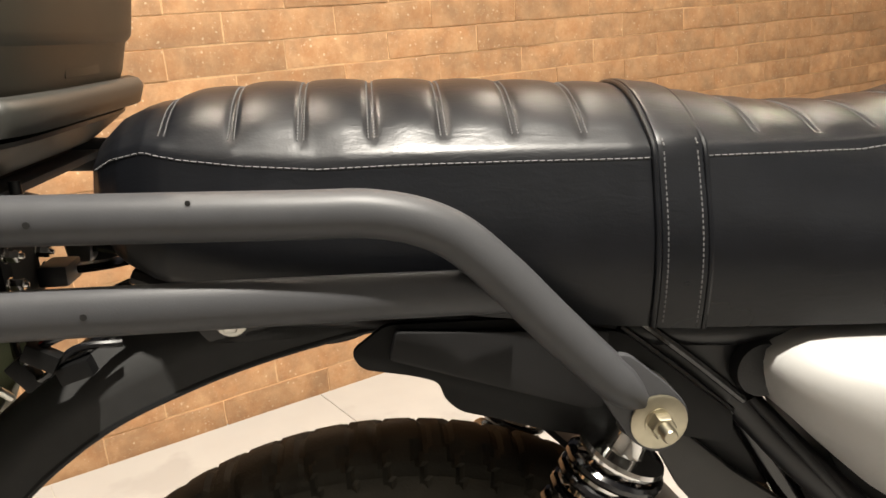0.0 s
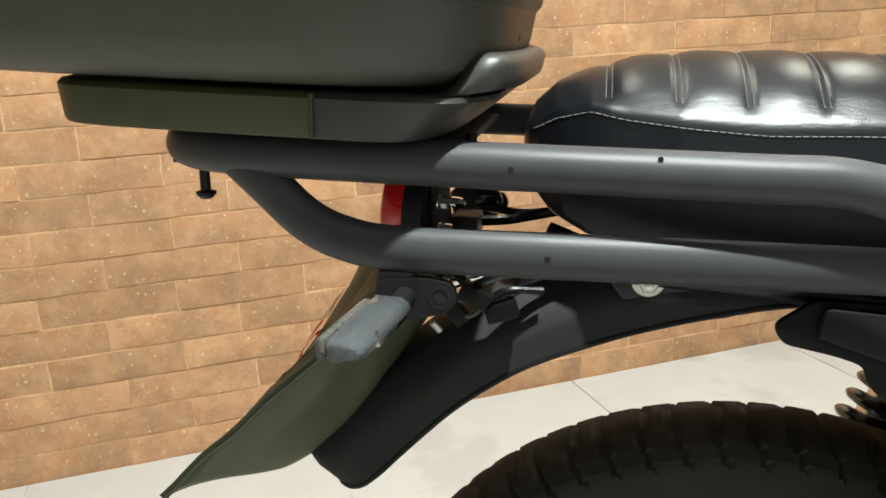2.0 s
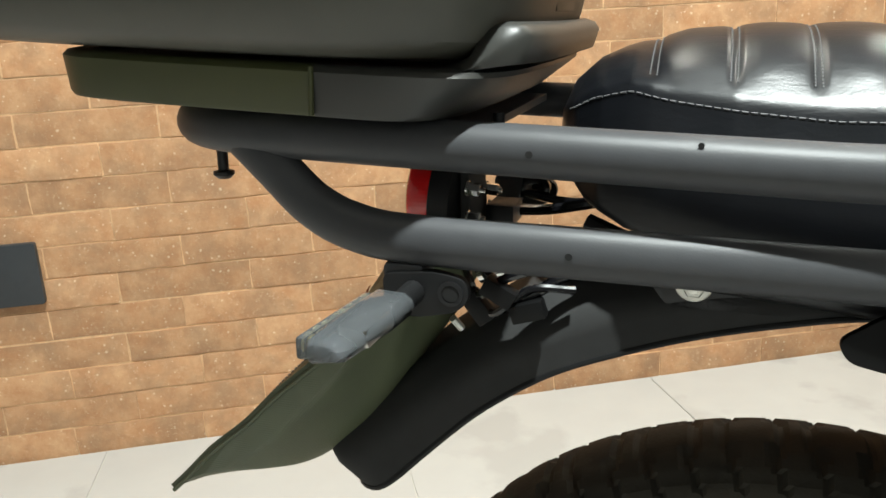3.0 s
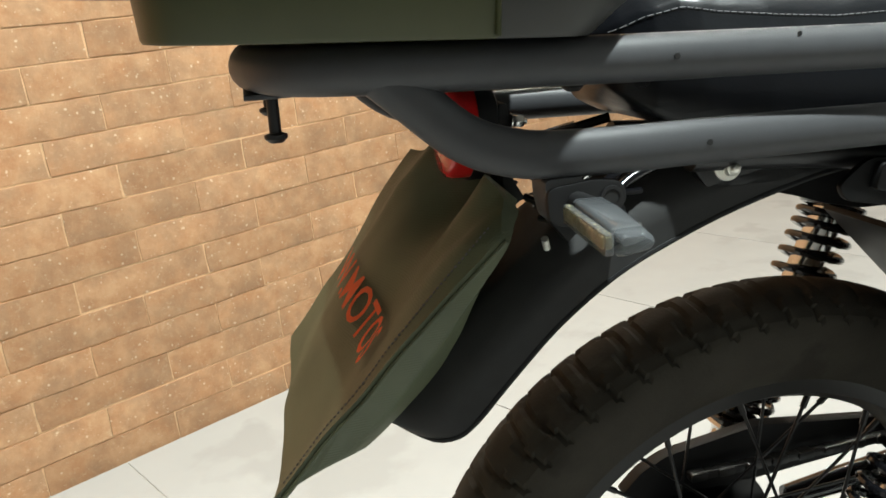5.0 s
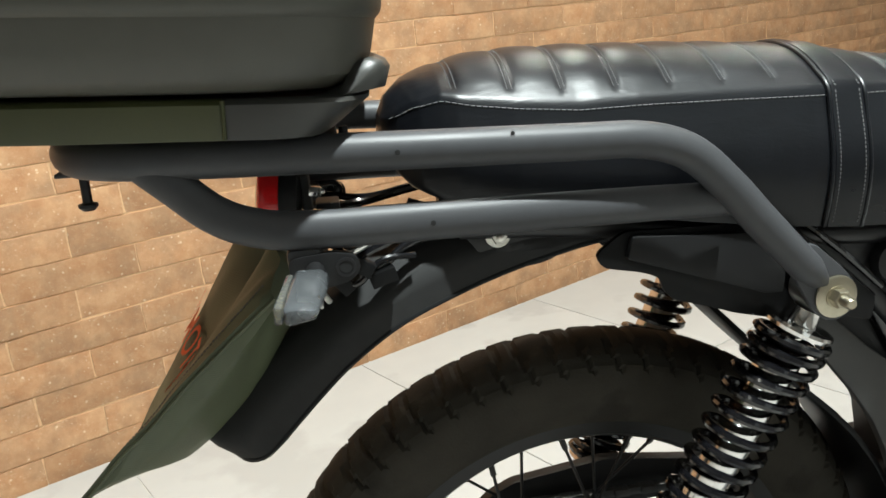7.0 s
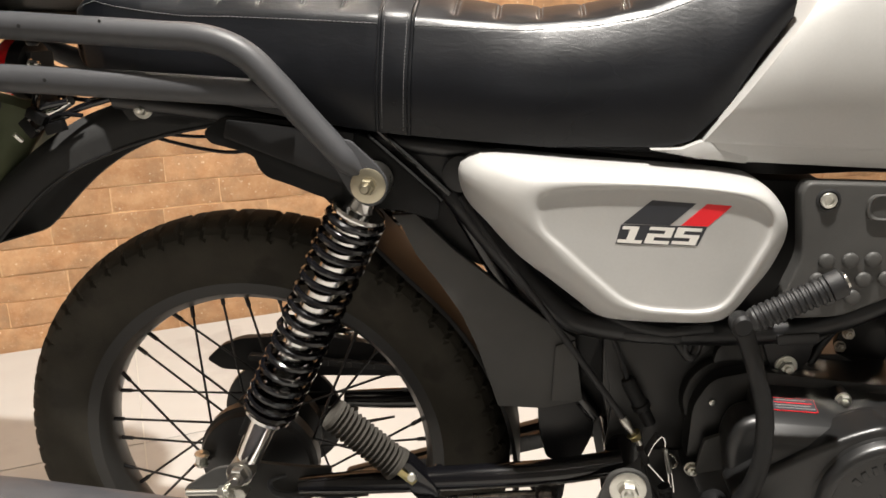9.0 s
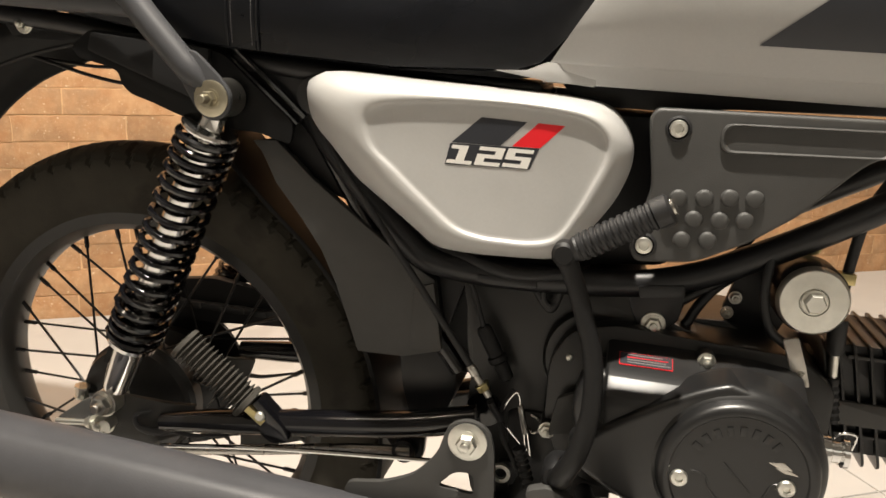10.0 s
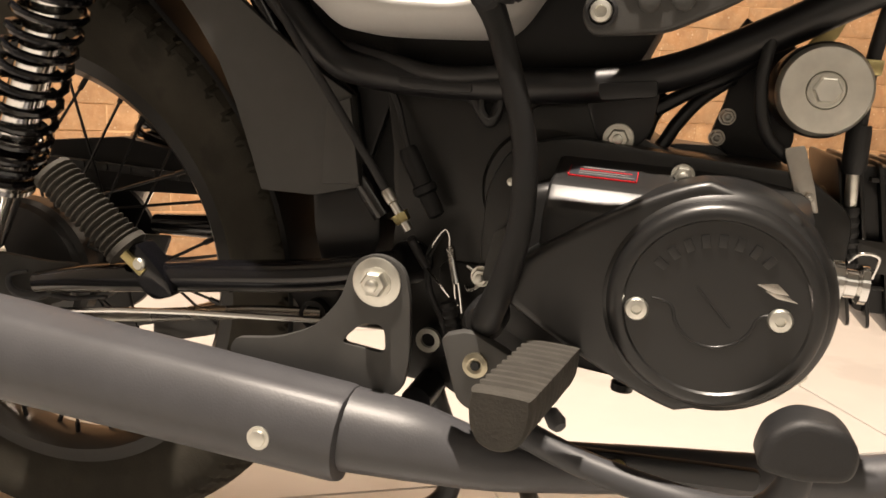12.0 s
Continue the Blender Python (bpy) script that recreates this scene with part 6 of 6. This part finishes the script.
def chain():
    gd = slab([(-0.080, 0.404), (-0.060, 0.424), (-0.035, 0.436), (0.062, 0.450), (0.191, 0.434), (0.40, 0.452), (0.40, 0.425), (0.192, 0.402), (0.061, 0.392), (-0.060, 0.392)], 0.078, 0.092, 0.002, round_by=0.006)
    g = part("chain_guard", gd, PLASTIC, bike, "black plastic chain guard")
    # roller chain: alternating links along the lower run and the upper run
    low = slab([(0.10, 0.258), (0.166, 0.2830), (0.33, 0.3450), (0.44, 0.386), (0.44, 0.345), (0.336, 0.309), (0.166, 0.246), (0.10, 0.226)], 0.078, 0.090, 0.002, round_by=0.006)
    part("lower_guard", low, PLATE, g)
    for x0, z0, x1, z1 in ((0.03, 0.232, 0.46, 0.380), (-0.01, 0.418, 0.46, 0.418)):
        n = 34
        for k in range(n):
            f = k / (n - 1)
            x = x0 + (x1 - x0) * f
            z = z0 + (z1 - z0) * f
            ang = math.atan2(z1 - z0, x1 - x0)
            off = 0.0035 if k % 2 else 0.0052
            b = slab([(-0.0085, -0.0040), (0.0085, -0.0040), (0.0085, 0.0040), (-0.0085, 0.0040)], -off, off, 0.0006, round_by=0.003, to=Matrix.Translation((x, 0.066, z)) @ Matrix.Rotation(-ang, 4, "Y"))
            part("chain_link", b, ENGINE, g)


chain()

# ---------------------------------------------------------------- top case on the rack
case = thing("top_case", (-0.30, 0, 0.832), "dark grey hard plastic top case on a base plate tinted olive where lit", "top case")
TILT = Matrix.Translation((-0.20, 0, 0.852)) @ Matrix.Rotation(radians(2.6), 4, "Y") @ Matrix.Translation((0.20, 0, -0.852))


def superellipse(cx, a, b, n, seg=72):
    out = []
    for k in range(seg):
        t = 2 * math.pi * k / seg
        c, s = math.cos(t), math.sin(t)
        out.append((cx + a * math.copysign(abs(c) ** (2 / n), c), b * math.copysign(abs(s) ** (2 / n), s)))
    return out


def top_case():
    rings = []
    for z, a, b in ((0.856, 0.141, 0.110), (0.8555, 0.159, 0.132), (0.858, 0.169, 0.146), (0.866, 0.177, 0.156), (0.880, 0.181, 0.162), (0.899, 0.184, 0.166), (0.9005, 0.1855, 0.168), (0.9035, 0.1875, 0.170), (0.906, 0.1880, 0.171), (0.95, 0.191, 0.176), (1.00, 0.194, 0.180)):
        rings.append([TILT @ Vector((x, y, z)) for x, y in superellipse(-0.338, a, b, 4.4)])
    bm = bmesh.new()
    add_rings(bm, rings)
    part("shell", bm, CASE, case, "dark grey textured plastic shell", sharp=30)
    rings = []
    for z, a, b in ((1.000, 0.197, 0.183), (1.004, 0.200, 0.186), (1.012, 0.200, 0.186), (1.016, 0.197, 0.183), (1.06, 0.193, 0.180), (1.11, 0.181, 0.168), (1.145, 0.151, 0.140), (1.158, 0.10, 0.09), (1.160, 0.02, 0.02)):
        rings.append([TILT @ Vector((x, y, z)) for x, y in superellipse(-0.338, a, b, 4.4)])
    bl = bmesh.new()
    add_rings(bl, rings)
    part("lid", bl, CASE, case, "dark grey domed plastic lid", sharp=30)
    # base plate: one plastic, its rear light and front shade put into colour
    rings = []
    for z, d in ((0.8285, -0.006), (0.8290, -0.001), (0.831, 0.0), (0.850, 0.002), (0.8525, 0.0), (0.8535, -0.004), (0.8535, -0.012), (0.851, -0.014)):
        rings.append([TILT @ Vector((x - 0.026 * max(0.0, min(1.0, (x + 0.235) / 0.07)) * max(0.0, (0.852 - z) / 0.0235), y, z)) for x, y in superellipse(-0.289, 0.129 + d, 0.140 + d, 6)])
    bb = bmesh.new()
    add_rings(bb, rings)
    front = bb.copy()
    cut = TILT @ Vector((-0.250, 0, 0.84))
    for half_bm, side in ((bb, True), (front, False)):
        bmesh.ops.bisect_plane(half_bm, geom=half_bm.verts[:] + half_bm.edges[:] + half_bm.faces[:], plane_co=cut, plane_no=(1, 0, 0), clear_outer=side, clear_inner=not side)
    bp = part("base_plate", bb, OLIVE_LIT, case, "plastic base plate, its lit rear half tinted olive", sharp=40)
    part("front_half", front, LIPGREY, bp, "front half of the same plastic, darkened for shade", sharp=40)
    part("mould_line", tube([TILT @ Vector((-0.250, -0.1418, z)) for z in (0.830, 0.840, 0.8525)], 0.0014, 8, 2), OLIVE_LIT, bp)
    # the raised front lip, a ramped tongue
    rings = []
    for step in range(-18, 19):
        th = radians(4 * step)
        c, d = math.cos(th) ** (2 / 6), math.copysign(abs(math.sin(th)) ** (2 / 6), th)
        k = max(0.0, min(1.0, (52 - abs(4 * step)) / 20))
        k = k * k * (3 - 2 * k)
        xb, yb = -0.289 + (0.1275 + 0.003 * k) * c, (0.1385 + 0.002 * k) * d
        nx, ny = 1.0, 0.25 * d

        def at(o, z):
            return TILT @ Vector((xb + nx * o, yb + ny * o, z))
        f = 0.011 * k
        rings.append([at(-0.034, 0.834), at(-0.0290, 0.832), at(-0.0240, 0.842), at(-0.0160 + 0.2 * f, 0.851 + 0.002 * k), at(f - 0.0015, 0.853 + 0.004 * k), at(f + 0.0015 * k, 0.853 + 0.016 * k), at(f - 0.0015 * k, 0.853 + 0.0205 * k),
                      at(f - 0.008 * k, 0.853 + 0.0225 * k), at(f - 0.016 * k - 0.002, 0.853 + 0.0205 * k), at(-0.010, 0.852 + 0.010 * k), at(-0.030, 0.851)])
    bl = bmesh.new()
    add_rings(bl, rings)
    part("front_lip", bl, LIPGREY, bp, "raised grey front lip", sharp=55)
    lock = block(-0.1600, -0.1562, -0.030, 0.030, 0.880, 0.893, 0.0012, to=TILT)
    part("lock_flap", lock, CASE, case)
    plate = block(-0.35, -0.20, -0.09, 0.09, 0.8215, 0.8290, 0.002, to=None)
    part("clamp_plate", plate, FRAME, bp)
    for x, y, ln in ((-0.357, -0.058, 0.040), (-0.357, 0.030, 0.034), (-0.180, -0.060, 0.026)):
        s = tube([(x, y, 0.826), (x, y, 0.826 - ln)], 0.0034, 10, smooth=False)
        lathe([(0.0034, 0), (0.0066, 0.001), (0.0066, 0.003), (0.004, 0.0055)], (x, y, 0.826 - ln), (x, y, -1), 14, s)
        part("clamp_screw", s, FRAME, bp)
    part("clamp_bar", slab([(-0.372, 0.8055), (-0.342, 0.8055), (-0.342, 0.8085), (-0.372, 0.8085)], -0.07, 0.045, 0.0008), SATIN, bp)


top_case()

# ---------------------------------------------------------------- cloth cover over the number plate
bag = thing("plate_cover", (-0.30, 0, 0.60), "olive black cloth cover with orange lettering over the number plate", "plate cover")
BAG = dict(tn=Vector((-0.226, -0.094, 0.730)), tf=Vector((-0.252, 0.086, 0.744)), bn=Vector((-0.386, -0.108, 0.588)), bf=Vector((-0.360, 0.148, 0.582)))


def bag_point(u, v, depth=0.0):
    """u across (0 near side, 1 far side), v from the top (0) down (1); depth toward the wheel."""
    v = v + (1 - v) * 0.08 * max(0.0, 1 - u / 0.14) ** 2
    p = BAG["tn"].lerp(BAG["tf"], u).lerp(BAG["bn"].lerp(BAG["bf"], u), v)
    normal = Vector((-0.72, 0, 0.69))
    fold = 0.010 * math.sin(math.pi * u) * (1 - v) ** 1.2
    fold += 0.0095 * math.sin(2 * math.pi * (u * 1.25 + 0.16 + 0.35 * v)) * (1 - 0.75 * v) * math.sin(math.pi * min(1, u * 1.05 + 0.02))
    fold -= 0.016 * math.exp(-((u - 0.46) / 0.11) ** 2 - (v / 0.20) ** 2)
    fold += 0.0055 * math.sin(13.0 * (u + 0.25 * v)) * (1 - v) ** 2.2
    fold += 0.0060 * math.exp(-((u - 0.30 + 0.10 * v) / 0.09) ** 2) * max(0.0, 1 - v / 0.5) ** 1.4 * min(1.0, v * 6)
    fold += 0.0080 * math.exp(-((u - 0.66 - 0.25 * v) / 0.06) ** 2) * max(0.0, 1 - v / 0.6) ** 1.2 * min(1.0, v * 6)
    fold -= 0.0070 * math.exp(-((u - 0.10 - 0.35 * v) / 0.05) ** 2) * max(0.0, 1 - v / 0.45)
    fold += 0.0030 * math.sin(9.0 * u + 3.5 * v) * v * (1 - 0.6 * v)
    fold += 0.0022 * noise.noise(Vector((u * 5, v * 5, 1.3)))
    sag = Vector((0, 0, -0.020)) * math.sin(math.pi * u) * v ** 3 + Vector((0.006, 0, 0.012)) * math.sin(math.pi * u) * (1 - v) ** 4
    return p + normal * fold + sag - normal * depth


def plate_cover():
    nu, nv = 40, 48
    top, under = [], []
    for i in range(nu + 1):
        u = i / nu
        edge = min(1.0, min(u * 3.2, (1 - u) * 6)) ** 0.7
        row, low = [], []
        for j in range(nv + 1):
            v = j / nv
            row.append(bag_point(u, v))
            th = (0.020 + 0.014 * v + 0.026 * math.sin(math.pi * min(1.0, v / 0.95)) ** 0.8) * (0.34 + 0.66 * edge) * (1 - 0.86 * max(0.0, (v - 0.80) / 0.20))
            low.append(bag_point(u, v, max(0.0025, th)))
        top.append(row)
        under.append(low)
    bm = bmesh.new()
    rings = [top[i] + under[i][::-1] for i in range(nu + 1)]
    add_rings(bm, rings)
    part("cloth", bm, FABRIC, bag, "olive black woven cloth", sharp=55)
    # seam along the near edge
    part("hem", tube([bag_point(0.0, v, 0.004) + Vector((0, -0.001, 0)) for v in np.linspace(0, 1, 16)], 0.0015, 7, 3), FABRIC, bag)
    st = bmesh.new()
    for k in range(60):
        v = 0.05 + 0.92 * k / 60
        tube([bag_point(0.045, v, -0.0004), bag_point(0.045, v + 0.008, -0.0004)], 0.0006, 5, bm=st, smooth=False)
    tagged(part("hem_stitching", st, THREAD, bag), kind="stuff")
    # lettering
    vs, fs = text_mesh("W.MOTOS", 0.034)
    b = bmesh.new()
    made = []
    for p in vs:
        u = 0.466 - p.x / 0.262
        v = 0.540 - p.y * 1.08 / 0.205 + p.x * 0.35
        made.append(b.verts.new(bag_point(u, v, -0.0042)))
    for f in fs:
        try:
            b.faces.new([made[i] for i in f])
        except ValueError:
            pass
    part("lettering", b, ORANGE, bag, "orange printed letters W.MOTOS")
    # the plate inside its carrier
    part("plate_carrier", tube([(-0.205, 0, 0.735), (-0.225, 0, 0.705), (-0.255, 0, 0.670)], 0.010, 10), FRAME, bag)


plate_cover()

# ---------------------------------------------------------------- brick slips and floor tiles, last
COURSE, LENGTH, JOINT = 0.0685, 0.2753, 0.0035
random.seed(7)


def brick_mesh(l, h, d=0.014, rough=0.0014, seed=0):
    rnd = random.Random(seed)
    bm = bmesh.new()
    nx, nz = 6, 2
    grid = []
    for i in range(nx + 1):
        col = []
        for k in range(nz + 1):
            x, z = -l / 2 + l * i / nx, -h / 2 + h * k / nz
            edge = i in (0, nx) or k in (0, nz)
            jx = rnd.uniform(-1, 1) * rough * (0.9 if i in (0, nx) else 0.5)
            jz = rnd.uniform(-1, 1) * rough * (0.8 if k in (0, nz) else 0.5)
            col.append(bm.verts.new((x + jx, 0.0022 + rnd.uniform(0, 0.0008) if edge else rnd.uniform(-0.0004, 0.0004), z + jz)))
        grid.append(col)
    for i in range(nx):
        for k in range(nz):
            bm.faces.new((grid[i][k], grid[i + 1][k], grid[i + 1][k + 1], grid[i][k + 1]))
    rim = [grid[i][0] for i in range(nx + 1)] + [grid[nx][k] for k in range(1, nz + 1)] + [grid[i][nz] for i in range(nx - 1, -1, -1)] + [grid[0][k] for k in range(nz - 1, 0, -1)]
    back = [bm.verts.new((v.co.x, d, v.co.z)) for v in rim]
    for i in range(len(rim)):
        j = (i + 1) % len(rim)
        bm.faces.new((rim[i], back[i], back[j], rim[j]))
    return bm


BRICK_MESHES = [mesh_of(brick_mesh(LENGTH - JOINT, COURSE - JOINT, seed=s), BRICK, 60) for s in range(12)]
PHASE = 0.0
rest_v, rest_f = [], []
row = 0
while row * COURSE < CEILING - 0.03:
    z = row * COURSE + COURSE / 2 - 0.005
    shift = PHASE + (LENGTH / 2 if row % 2 else 0.0) + LENGTH / 2 + random.uniform(-0.012, 0.012)
    k0, k1 = math.ceil((X0 + LENGTH / 2 - shift) / LENGTH), math.floor((X1 - LENGTH / 2 - shift) / LENGTH)
    for k in range(k0, k1 + 1):
        x = shift + k * LENGTH
        x += random.uniform(-0.0007, 0.0007)
        me = random.choice(BRICK_MESHES)
        y = random.uniform(-0.0012, 0.0012)
        if row < 17 and -1.1 < x < 3.15:
            ob = new("brick", me)
            ob.parent = wall_brick
            ob.location = (x, y, z)
        else:
            base = len(rest_v)
            rest_v += [(v.co.x + x, v.co.y + y, v.co.z + z) for v in me.vertices]
            rest_f += [tuple(base + i for i in p.vertices) for p in me.polygons]
    row += 1
me = bpy.data.meshes.new("mesh")
me.from_pydata(rest_v, [], rest_f)
me.materials.append(BRICK)
ob = new("far_bricks", me)
ob.parent = wall_brick
tagged(ob, kind="stuff")

PITCH, GAP = 0.642, 0.0026


def tile_mesh(w, d):
    bm = bmesh.new()
    bmesh.ops.create_cube(bm, size=1)
    for v in bm.verts:
        v.co = Vector((v.co.x * w, v.co.y * d, v.co.z * 0.012))
    bmesh.ops.bevel(bm, geom=[e for e in bm.edges if all(v.co.z > 0 for v in e.verts)], offset=0.0010, segments=2, affect="EDGES")
    return mesh_of(bm, TILE, 60)


whole = tile_mesh(PITCH - GAP, PITCH - GAP)
for i in range(-4, 8):
    for j in range(0, 8):
        ob = new("tile", whole)
        ob.parent = floor
        ob.location = (-0.126 + PITCH * (i + 0.5), -PITCH * (j + 0.5) - 0.001, -0.006)
